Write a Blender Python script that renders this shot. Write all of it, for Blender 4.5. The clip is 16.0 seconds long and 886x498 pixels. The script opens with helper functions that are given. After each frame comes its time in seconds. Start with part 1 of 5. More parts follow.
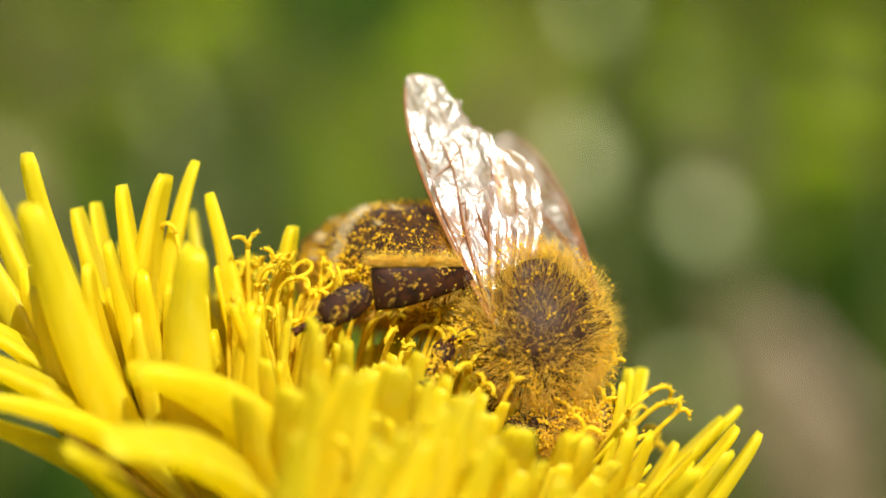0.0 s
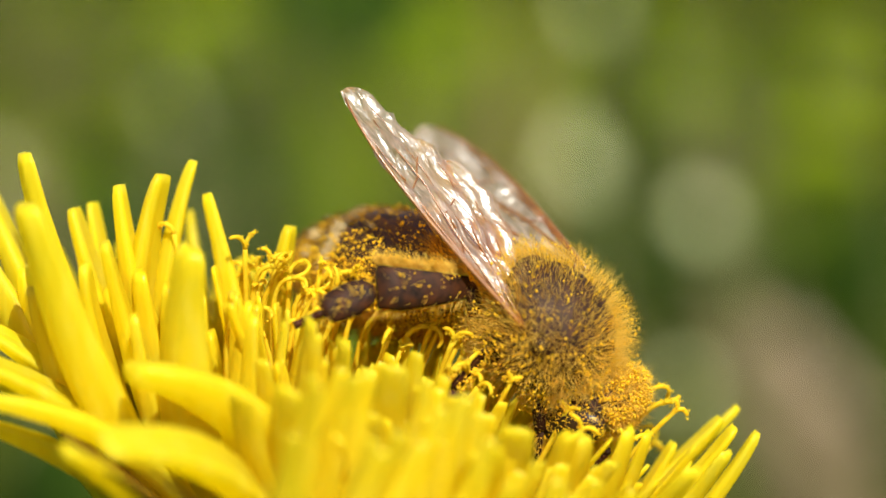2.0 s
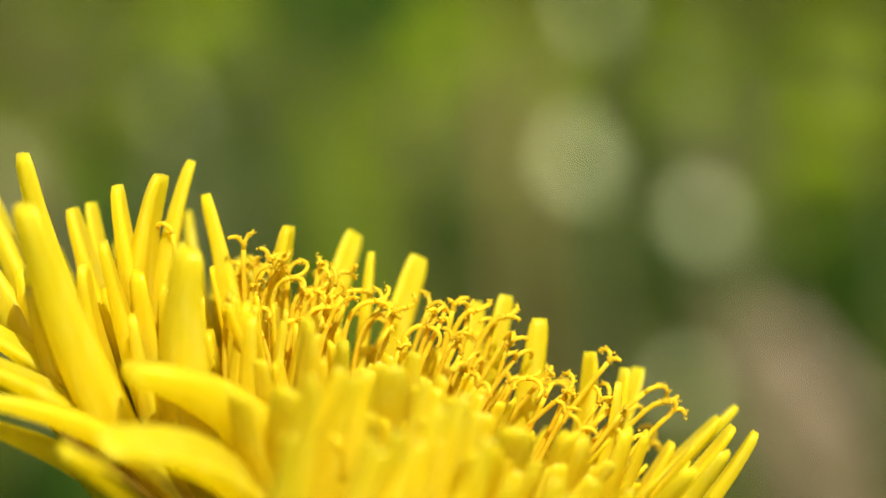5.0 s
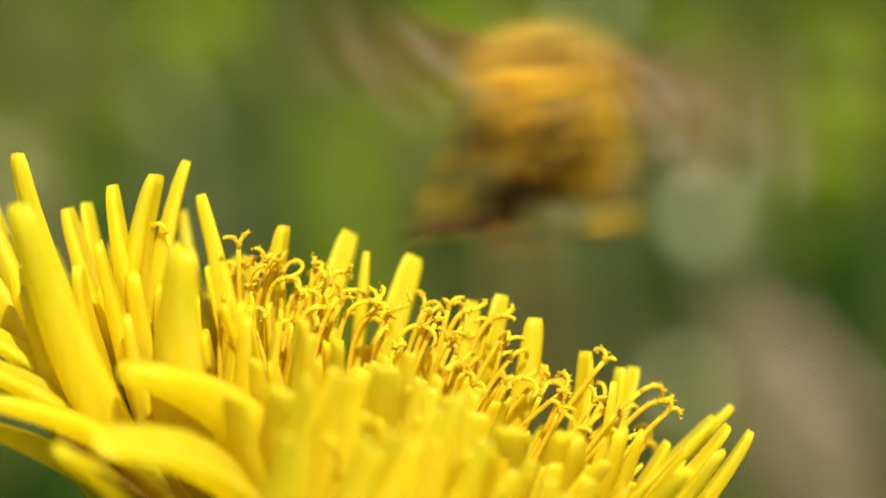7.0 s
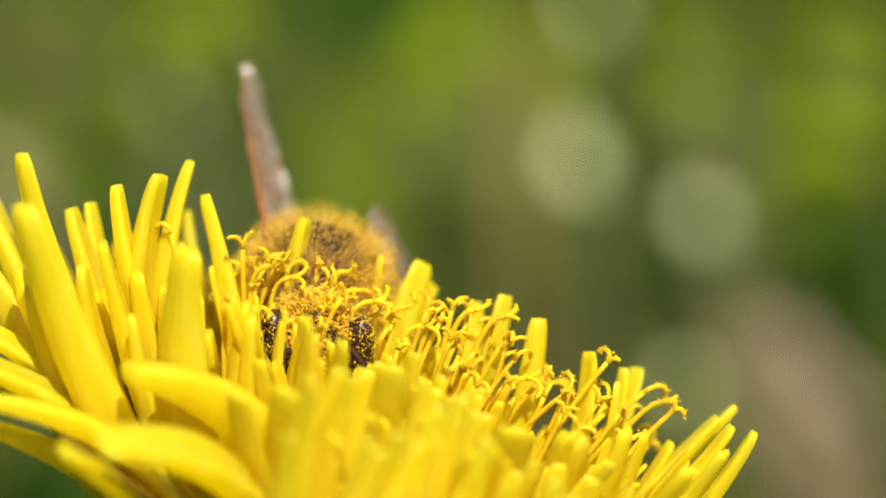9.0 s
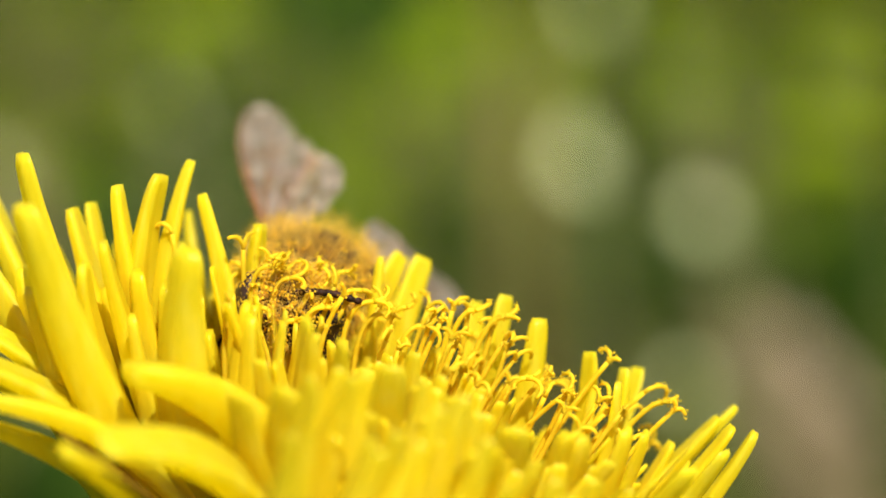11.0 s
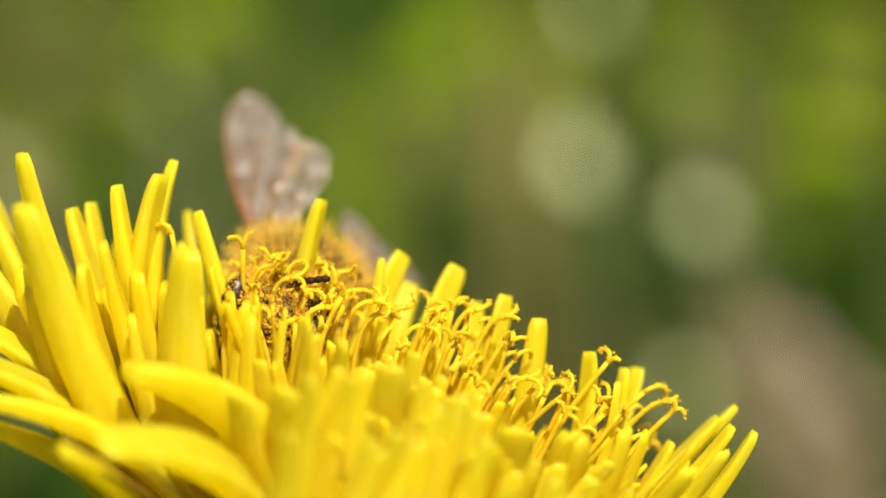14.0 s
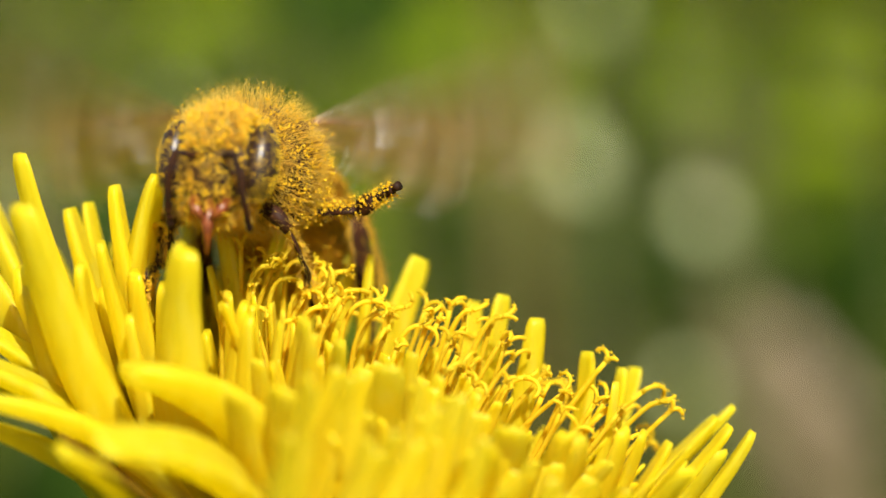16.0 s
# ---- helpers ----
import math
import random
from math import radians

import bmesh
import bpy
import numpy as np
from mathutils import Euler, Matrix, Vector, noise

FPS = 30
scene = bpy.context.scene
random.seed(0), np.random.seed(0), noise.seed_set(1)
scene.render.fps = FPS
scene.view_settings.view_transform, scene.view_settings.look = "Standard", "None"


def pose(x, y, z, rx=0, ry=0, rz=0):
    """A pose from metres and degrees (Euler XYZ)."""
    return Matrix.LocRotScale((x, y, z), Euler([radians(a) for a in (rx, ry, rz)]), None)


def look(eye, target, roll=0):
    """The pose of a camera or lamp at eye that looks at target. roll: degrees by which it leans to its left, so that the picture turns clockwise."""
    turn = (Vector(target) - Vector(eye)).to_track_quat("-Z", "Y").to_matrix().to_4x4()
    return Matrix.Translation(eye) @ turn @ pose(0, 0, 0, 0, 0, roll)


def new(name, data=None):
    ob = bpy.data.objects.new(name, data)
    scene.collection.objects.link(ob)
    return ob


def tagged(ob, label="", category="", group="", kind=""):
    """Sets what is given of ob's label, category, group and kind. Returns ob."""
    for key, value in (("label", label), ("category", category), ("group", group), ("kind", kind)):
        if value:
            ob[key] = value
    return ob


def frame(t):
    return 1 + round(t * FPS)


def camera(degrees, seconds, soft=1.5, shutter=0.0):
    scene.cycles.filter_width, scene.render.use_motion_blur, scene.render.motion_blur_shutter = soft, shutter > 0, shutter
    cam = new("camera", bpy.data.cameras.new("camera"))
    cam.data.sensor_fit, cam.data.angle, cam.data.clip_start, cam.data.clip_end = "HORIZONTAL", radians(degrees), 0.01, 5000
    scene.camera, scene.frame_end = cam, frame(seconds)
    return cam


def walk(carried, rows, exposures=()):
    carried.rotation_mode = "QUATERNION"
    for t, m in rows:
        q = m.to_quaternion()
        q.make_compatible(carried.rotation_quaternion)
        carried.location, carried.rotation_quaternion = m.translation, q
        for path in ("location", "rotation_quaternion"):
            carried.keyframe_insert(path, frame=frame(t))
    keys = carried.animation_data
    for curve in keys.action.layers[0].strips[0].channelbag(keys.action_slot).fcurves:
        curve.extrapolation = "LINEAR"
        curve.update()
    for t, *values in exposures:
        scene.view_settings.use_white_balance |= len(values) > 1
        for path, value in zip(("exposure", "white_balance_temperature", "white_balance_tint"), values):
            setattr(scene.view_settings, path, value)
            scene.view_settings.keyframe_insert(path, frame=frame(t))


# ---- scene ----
# The stage: millimetres from the focus point, u right, v up and w away, seen along a line tipped 10 degrees down.
MM = 0.001
TIP = 10.0
FOCUS = Vector((0, 0, 0.125))
RIGHT, AHEAD, UP = Vector((1, 0, 0)), Vector((0, math.cos(radians(TIP)), -math.sin(radians(TIP)))), Vector((0, math.sin(radians(TIP)), math.cos(radians(TIP))))
STAGE = Matrix.Translation(FOCUS) @ pose(0, 0, 0, -TIP)
REACH = 82.0


def st(u, v, w):
    """A place on the stage, in world metres."""
    return FOCUS + RIGHT * (MM * float(u)) + UP * (MM * float(v)) + AHEAD * (MM * float(w))


# ---- camera ----
cam = camera(20.0, 16.0, soft=1.5, shutter=0.9)
EYE = FOCUS - MM * REACH * AHEAD
walk(cam, [(0, look(EYE, FOCUS)), (16, look(EYE, FOCUS))], [(0, 0.72), (16, 0.72)])
cam.data.dof.use_dof = True
cam.data.dof.focus_distance = MM * (REACH - 0.7)
cam.data.dof.aperture_fstop = 22.5

# ---- light ----
SUN_HIGH, SUN_TURN = 50.0, 165.0
world = bpy.data.worlds.new("sky")
scene.world = world
world.use_nodes = True
wn = world.node_tree.nodes
sky = wn.new("ShaderNodeTexSky")
sky.sky_type = "NISHITA"
sky.sun_disc = False
sky.sun_elevation = radians(SUN_HIGH)
sky.sun_rotation = radians(SUN_TURN)
wn["Background"].inputs["Strength"].default_value = 0.07
world.node_tree.links.new(sky.outputs["Color"], wn["Background"].inputs["Color"])
sun = new("sun", bpy.data.lights.new("sun", "SUN"))
sun.data.energy, sun.data.angle, sun.data.color = 5.0, radians(0.53), (1.0, 0.93, 0.78)
sun_way = Vector((math.sin(radians(SUN_TURN)) * math.cos(radians(SUN_HIGH)), math.cos(radians(SUN_TURN)) * math.cos(radians(SUN_HIGH)), math.sin(radians(SUN_HIGH))))
sun.matrix_world = look(sun_way, (0, 0, 0))


# ---- materials ----
def material(name, rough=0.5, spec=0.4):
    m = bpy.data.materials.new(name)
    m.use_nodes = True
    b = m.node_tree.nodes["Principled BSDF"]
    b.inputs["Roughness"].default_value = rough
    b.inputs["Specular IOR Level"].default_value = spec
    return m, m.node_tree.nodes, m.node_tree.links, b


def node(ns, kind, **inputs):
    n = ns.new(kind)
    for k, v in inputs.items():
        n.inputs[k.replace("_", " ")].default_value = v
    return n


def ramp(ns, ls, source, stops):
    r = ns.new("ShaderNodeValToRGB")
    e = r.color_ramp.elements
    while len(e) < len(stops):
        e.new(0.5)
    for s, (p, c) in zip(e, stops):
        s.position, s.color = p, (*c, 1)
    ls.new(source, r.inputs["Fac"])
    return r.outputs["Color"]


def coords(ns, ls, sx, sy, sz):
    tc = ns.new("ShaderNodeTexCoord")
    mp = ns.new("ShaderNodeMapping")
    mp.inputs["Scale"].default_value = (sx, sy, sz)
    ls.new(tc.outputs["Object"], mp.inputs["Vector"])
    return mp.outputs["Vector"]


def noisy(name, stops, size_mm, rough=0.5, spec=0.4, stretch=(1, 1, 1), bump=0.0, bump_mm=0.2, sheen=0.0, through_light=0.0, vary=0.0):
    """A surface with colour by noise of size_mm, fine relief, and light that shines through it."""
    m, ns, ls, b = material(name, rough, spec)
    k = 1 / (size_mm * MM)
    v = coords(ns, ls, k * stretch[0], k * stretch[1], k * stretch[2])
    n1 = node(ns, "ShaderNodeTexNoise", Scale=1.0, Detail=5.0, Roughness=0.6)
    ls.new(v, n1.inputs["Vector"])
    c = ramp(ns, ls, n1.outputs["Fac"], stops)
    if vary:
        oi = ns.new("ShaderNodeObjectInfo")
        mr = ns.new("ShaderNodeMapRange")
        mr.inputs["To Min"].default_value, mr.inputs["To Max"].default_value = 1 - vary, 1 + vary
        ls.new(oi.outputs["Random"], mr.inputs["Value"])
        hs = ns.new("ShaderNodeHueSaturation")
        ls.new(mr.outputs["Result"], hs.inputs["Value"])
        ls.new(c, hs.inputs["Color"])
        c = hs.outputs["Color"]
    ls.new(c, b.inputs["Base Color"])
    if bump:
        n2 = node(ns, "ShaderNodeTexNoise", Scale=size_mm / bump_mm, Detail=3.0)
        ls.new(v, n2.inputs["Vector"])
        bp = node(ns, "ShaderNodeBump", Strength=bump, Distance=bump_mm * MM * 0.3)
        ls.new(n2.outputs["Fac"], bp.inputs["Height"])
        ls.new(bp.outputs["Normal"], b.inputs["Normal"])
    if sheen:
        b.inputs["Sheen Weight"].default_value = sheen
    if through_light:
        t = ns.new("ShaderNodeBsdfTranslucent")
        ls.new(c, t.inputs["Color"])
        mx = ns.new("ShaderNodeMixShader")
        mx.inputs["Fac"].default_value = through_light
        ls.new(b.outputs[0], mx.inputs[1])
        ls.new(t.outputs[0], mx.inputs[2])
        ls.new(mx.outputs[0], ns["Material Output"].inputs["Surface"])
    return m


PETAL = noisy("petal", [(0.25, (0.86, 0.71, 0.012)), (0.5, (0.91, 0.79, 0.025)), (0.8, (0.94, 0.86, 0.09))], 1.6, 0.36, 0.5, (3, 3, 0.5), 0.4, 0.16, through_light=0.66, vary=0.06)
# brownish floret backs, with the shade under the rim put into the colour
SHADED_BACK = noisy("shaded_petal_back", [(0.3, (0.12, 0.06, 0.006)), (0.55, (0.32, 0.18, 0.010)), (0.8, (0.62, 0.44, 0.02))], 1.3, 0.45, 0.4, (3, 3, 0.4), 0.3, 0.15, through_light=0.4)
STYLE = noisy("style", [(0.3, (0.88, 0.62, 0.006)), (0.7, (0.95, 0.78, 0.035))], 0.3, 0.6, 0.3, bump=0.5, bump_mm=0.06, through_light=0.5, vary=0.08)
DUST = noisy("bee_pollen", [(0.3, (0.84, 0.47, 0.006)), (0.7, (0.95, 0.66, 0.02))], 0.4, 0.6, 0.3, through_light=0.2)
BRACT = noisy("bract", [(0.3, (0.05, 0.09, 0.02)), (0.7, (0.12, 0.17, 0.04))], 1.0, 0.5, 0.4, (1, 1, 0.3), 0.3, 0.2)
STEM = noisy("stem", [(0.3, (0.16, 0.20, 0.06)), (0.7, (0.28, 0.24, 0.12))], 3.0, 0.45, 0.4, (2, 2, 0.3), 0.3, 0.4)
CHITIN = noisy("chitin", [(0.3, (0.016, 0.007, 0.003)), (0.7, (0.060, 0.026, 0.011))], 0.4, 0.62, 0.2, bump=0.35, bump_mm=0.06)
PLATE = noisy("body_plate", [(0.3, (0.014, 0.007, 0.003)), (0.7, (0.055, 0.022, 0.007))], 0.7, 0.33, 0.5, bump=0.25, bump_mm=0.05)
LEGSKIN = noisy("leg_chitin", [(0.35, (0.012, 0.005, 0.002)), (0.7, (0.055, 0.016, 0.004))], 0.5, 0.62, 0.18, bump=0.4, bump_mm=0.07)
# amber chitin, made more orange to hold light bounced up from the petals
AMBER = noisy("amber_chitin", [(0.3, (0.50, 0.19, 0.006)), (0.7, (0.80, 0.40, 0.015))], 0.6, 0.35, 0.5, bump=0.3, bump_mm=0.07, through_light=0.4)
EYE_SKIN = noisy("eye_skin", [(0.3, (0.012, 0.006, 0.004)), (0.7, (0.035, 0.016, 0.010))], 0.3, 0.34, 0.45, bump=0.3, bump_mm=0.035)
FUR = noisy("fur", [(0.3, (0.86, 0.54, 0.04)), (0.7, (0.96, 0.75, 0.17))], 1.0, 0.5, 0.3, through_light=0.5)
BELLY = noisy("pale_hair", [(0.3, (0.70, 0.55, 0.28)), (0.7, (0.88, 0.75, 0.46))], 1.0, 0.5, 0.3, through_light=0.3)
DARK_HAIR = noisy("dark_hair", [(0.3, (0.10, 0.04, 0.005)), (0.7, (0.36, 0.16, 0.014))], 0.8, 0.5, 0.3, through_light=0.3)
TONGUE = noisy("tongue", [(0.3, (0.10, 0.022, 0.006)), (0.7, (0.28, 0.07, 0.012))], 0.5, 0.35, 0.5, bump=0.3, bump_mm=0.06)
AMBER_HAIR = noisy("amber_hair", [(0.3, (0.55, 0.23, 0.012)), (0.7, (0.80, 0.42, 0.03))], 0.8, 0.5, 0.3, through_light=0.4)
VEIN = noisy("wing_vein", [(0.3, (0.12, 0.04, 0.010)), (0.7, (0.30, 0.12, 0.025))], 0.6, 0.28, 0.7)


def wing_skin():
    """A clear amber membrane, wrinkled between its veins: it glints white in the sun and shows amber where light comes through."""
    m, ns, ls, b = material("wing_membrane", 0.30, 1.0)
    b.inputs["Base Color"].default_value = (0.70, 0.40, 0.06, 1)
    v = coords(ns, ls, 1500, 620, 1000)
    n1 = node(ns, "ShaderNodeTexNoise", Scale=1.3, Detail=2.0, Distortion=0.9)
    n2 = node(ns, "ShaderNodeTexNoise", Scale=9.0, Detail=2.0)
    cells = node(ns, "ShaderNodeTexVoronoi", Scale=0.75, Randomness=0.9)
    for n in (n1, n2, cells):
        ls.new(v, n.inputs["Vector"])
    b0 = node(ns, "ShaderNodeBump", Strength=0.55, Distance=0.0003)
    b1 = node(ns, "ShaderNodeBump", Strength=0.7, Distance=0.0003)
    b2 = node(ns, "ShaderNodeBump", Strength=0.5, Distance=0.00005)
    ls.new(cells.outputs["Distance"], b0.inputs["Height"])
    ls.new(n1.outputs["Fac"], b1.inputs["Height"])
    ls.new(n2.outputs["Fac"], b2.inputs["Height"])
    ls.new(b0.outputs["Normal"], b1.inputs["Normal"])
    ls.new(b1.outputs["Normal"], b2.inputs["Normal"])
    ls.new(b2.outputs["Normal"], b.inputs["Normal"])
    t = ns.new("ShaderNodeBsdfTransparent")
    t.inputs["Color"].default_value = (0.92, 0.62, 0.12, 1)
    lt = ns.new("ShaderNodeBsdfTranslucent")
    lt.inputs["Color"].default_value = (0.92, 0.48, 0.03, 1)
    shine = []
    for rough, tint in ((0.34, (1.0, 1.0, 1.0, 1)), (0.66, (0.92, 0.97, 1.0, 1))):
        g = ns.new("ShaderNodeBsdfGlossy")
        g.inputs["Roughness"].default_value = rough
        g.inputs["Color"].default_value = tint
        ls.new(b2.outputs["Normal"], g.inputs["Normal"])
        shine.append(g)
    m0, m1, m2, m3 = (ns.new("ShaderNodeMixShader") for _ in range(4))
    m0.inputs["Fac"].default_value = 0.38
    m1.inputs["Fac"].default_value = 0.72
    m2.inputs["Fac"].default_value = 0.46
    ls.new(shine[0].outputs[0], m0.inputs[1])
    ls.new(shine[1].outputs[0], m0.inputs[2])
    v2 = coords(ns, ls, 1500, 700, 1000)
    n3 = node(ns, "ShaderNodeTexNoise", Scale=1.1, Detail=4.0, Distortion=1.2)
    ls.new(v2, n3.inputs["Vector"])
    mr = ns.new("ShaderNodeMapRange")
    for key, val in (("From Min", 0.36), ("From Max", 0.66), ("To Min", 0.12), ("To Max", 0.60)):
        mr.inputs[key].default_value = val
    ls.new(n3.outputs["Fac"], mr.inputs["Value"])
    ls.new(mr.outputs["Result"], m3.inputs["Fac"])
    ls.new(b.outputs[0], m1.inputs[1])
    ls.new(lt.outputs[0], m1.inputs[2])
    ls.new(m1.outputs[0], m2.inputs[1])
    ls.new(m0.outputs[0], m2.inputs[2])
    ls.new(m2.outputs[0], m3.inputs[1])
    ls.new(t.outputs[0], m3.inputs[2])
    ls.new(m3.outputs[0], ns["Material Output"].inputs["Surface"])
    return m


WING = wing_skin()
GROUND = noisy("meadow_soil", [(0.3, (0.025, 0.04, 0.001)), (0.5, (0.05, 0.07, 0.002)), (0.72, (0.11, 0.105, 0.015))], 60.0, 0.9, 0.1, bump=0.6, bump_mm=12)
GRASS = noisy("grass", [(0.32, (0.018, 0.032, 0.0003)), (0.55, (0.055, 0.08, 0.0008)), (0.74, (0.21, 0.21, 0.010))], 34.0, 0.9, 0.05, through_light=0.35)
DRY = noisy("dry_grass", [(0.3, (0.30, 0.22, 0.15)), (0.7, (0.48, 0.38, 0.28))], 12.0, 0.7, 0.2, through_light=0.2)
# very pale leaf colour that stands in for sun glints in the grass
PALE_GLINT = noisy("pale_glint_leaf", [(0.3, (0.58, 0.63, 0.30)), (0.7, (0.76, 0.79, 0.46))], 6.0, 0.4, 0.5, through_light=0.25)
LEAF = noisy("leaf", [(0.3, (0.145, 0.225, 0.002)), (0.7, (0.28, 0.365, 0.004))], 8.0, 0.7, 0.15, bump=0.3, bump_mm=2, through_light=0.3)
MID_LEAF = noisy("mid_leaf", [(0.3, (0.07, 0.12, 0.002)), (0.7, (0.17, 0.23, 0.004))], 8.0, 0.7, 0.15, bump=0.3, bump_mm=2, through_light=0.3)
DULL_DRY = noisy("dull_dry_leaf", [(0.3, (0.13, 0.10, 0.055)), (0.7, (0.22, 0.17, 0.095))], 9.0, 0.75, 0.1, bump=0.3, bump_mm=2, through_light=0.15)
GREY_LEAF = noisy("grey_leaf", [(0.3, (0.085, 0.10, 0.02)), (0.7, (0.175, 0.185, 0.05))], 7.0, 0.7, 0.1, bump=0.3, bump_mm=2, through_light=0.2)
BROWN_STALK = noisy("brown_stalk", [(0.3, (0.10, 0.075, 0.02)), (0.7, (0.24, 0.18, 0.05))], 6.0, 0.7, 0.2, (2, 2, 0.3), 0.3, 1)
# very dark green, for the dark patches of the blurred meadow
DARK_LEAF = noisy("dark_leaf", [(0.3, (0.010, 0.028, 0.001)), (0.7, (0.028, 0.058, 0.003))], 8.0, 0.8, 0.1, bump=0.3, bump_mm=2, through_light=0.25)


# ---- mesh helpers: lists of vertices in millimetres ----
def mesh_of(name, verts, faces, mat, smooth=True, scale=MM):
    me = bpy.data.meshes.new(name)
    me.from_pydata((np.asarray(verts, float) * scale).tolist(), [], [tuple(int(i) for i in f) for f in faces])
    me.materials.append(mat)
    if smooth:
        me.polygons.foreach_set("use_smooth", [True] * len(me.polygons))
    me.update()
    return me


def part(name, shape, mat, parent, label="", at=None, smooth=True, kind=""):
    ob = new(name, mesh_of(name, shape[0], shape[1], mat, smooth))
    ob.parent = parent
    if at is not None:
        ob.matrix_basis = at
    return tagged(ob, label, kind=kind)


def join(*shapes):
    vs, fs, n = [], [], 0
    for v, f in shapes:
        v = np.asarray(v, float).reshape(-1, 3)
        vs.append(v)
        fs += [tuple(i + n for i in q) for q in f]
        n += len(v)
    return np.concatenate(vs), fs


def rings(loops, cap=True):
    """Skin a stack of closed loops, each an (n, 3) array."""
    n = len(loops[0])
    v = np.concatenate(loops)
    f = []
    for i in range(len(loops) - 1):
        for j in range(n):
            a, b = i * n + j, i * n + (j + 1) % n
            f.append((a, b, b + n, a + n))
    if cap:
        f.append(tuple(range(n - 1, -1, -1)))
        f.append(tuple(range((len(loops) - 1) * n, len(loops) * n)))
    return v, f


def unit(v):
    v = np.asarray(v, float)
    return v / (np.linalg.norm(v) + 1e-12)


def frames_along(pts, side):
    """Tangent, side and third axes along a line of points; side is a wished direction."""
    pts = np.asarray(pts, float)
    out = []
    for i in range(len(pts)):
        t = unit(pts[min(i + 1, len(pts) - 1)] - pts[max(i - 1, 0)])
        s = unit(np.asarray(side, float) - np.dot(side, t) * t)
        out.append((t, s, np.cross(t, s)))
    return out


def tube(pts, radii, n=8, side=(0.31, 0.2, 0.93), flat=1.0):
    a = np.linspace(0, 2 * math.pi, n, endpoint=False)
    pts = np.asarray(pts, float)
    loops = [p + r * (np.outer(np.cos(a), s) + flat * np.outer(np.sin(a), b)) for p, r, (t, s, b) in zip(pts, radii, frames_along(pts, side))]
    return rings(loops)


def ball(rx, ry, rz, at=(0, 0, 0), nu=20, nv=14):
    v, f = [(0, 0, 1)], []
    for i in range(1, nv):
        th = math.pi * i / nv
        v += [(math.sin(th) * math.cos(2 * math.pi * j / nu), math.sin(th) * math.sin(2 * math.pi * j / nu), math.cos(th)) for j in range(nu)]
    v.append((0, 0, -1))
    last = len(v) - 1
    for j in range(nu):
        k = (j + 1) % nu
        f.append((0, 1 + j, 1 + k))
        f.append((last, last - nu + k, last - nu + j))
        for i in range(nv - 2):
            a = 1 + i * nu
            f.append((a + j, a + nu + j, a + nu + k, a + k))
    return np.array(v) * (rx, ry, rz) + np.asarray(at, float), f


GRAIN_V, GRAIN_F = ball(1, 1, 1, nu=5, nv=3)


def grains(places, sizes):
    """Tiny rounded grains at many places."""
    places, sizes = np.asarray(places, float), np.asarray(sizes, float)
    v = (GRAIN_V[None] * sizes[:, None, None] + places[:, None]).reshape(-1, 3)
    n = len(GRAIN_V)
    return v, [tuple(i + k * n for i in q) for k in range(len(places)) for q in GRAIN_F]


SPECK_V, SPECK_F = np.array([(1, 0, 0), (-1, 0, 0), (0, 1, 0), (0, -1, 0), (0, 0, 1), (0, 0, -1)], float), [(0, 2, 4), (2, 1, 4), (1, 3, 4), (3, 0, 4), (2, 0, 5), (1, 2, 5), (3, 1, 5), (0, 3, 5)]


def specks(places, sizes):
    """Finer dust than grains()."""
    places, sizes = np.asarray(places, float), np.asarray(sizes, float)
    v = (SPECK_V[None] * sizes[:, None, None] + places[:, None]).reshape(-1, 3)
    return v, [tuple(i + 6 * k for i in q) for k in range(len(places)) for q in SPECK_F]


def hairs(roots, ways, lengths, width, droop=0.25, rng=None):
    """Many fine three-sided bristles, each bent once."""
    roots, ways, lengths = (np.asarray(x, float) for x in (roots, ways, lengths))
    n = len(roots)
    ways = ways / np.linalg.norm(ways, axis=1, keepdims=True)
    side = np.cross(ways, rng.normal(size=(n, 3)))
    side /= np.linalg.norm(side, axis=1, keepdims=True) + 1e-9
    third = np.cross(ways, side)
    mid = roots + ways * lengths[:, None] * 0.55
    tip = roots + (ways + droop * side) * lengths[:, None]
    out = []
    for k, (c, r) in enumerate(((roots, 1.0), (mid, 0.75))):
        for a in (0.0, 2.094, 4.189):
            out.append(c + width * r * (math.cos(a) * side + math.sin(a) * third))
    out.append(tip)
    v = np.stack(out, axis=1).reshape(-1, 3)
    f = []
    for i in range(n):
        o = 7 * i
        for a, b in ((0, 1), (1, 2), (2, 0)):
            f.append((o + a, o + b, o + 3 + b, o + 3 + a))
            f.append((o + 3 + a, o + 3 + b, o + 6))
    return v, f


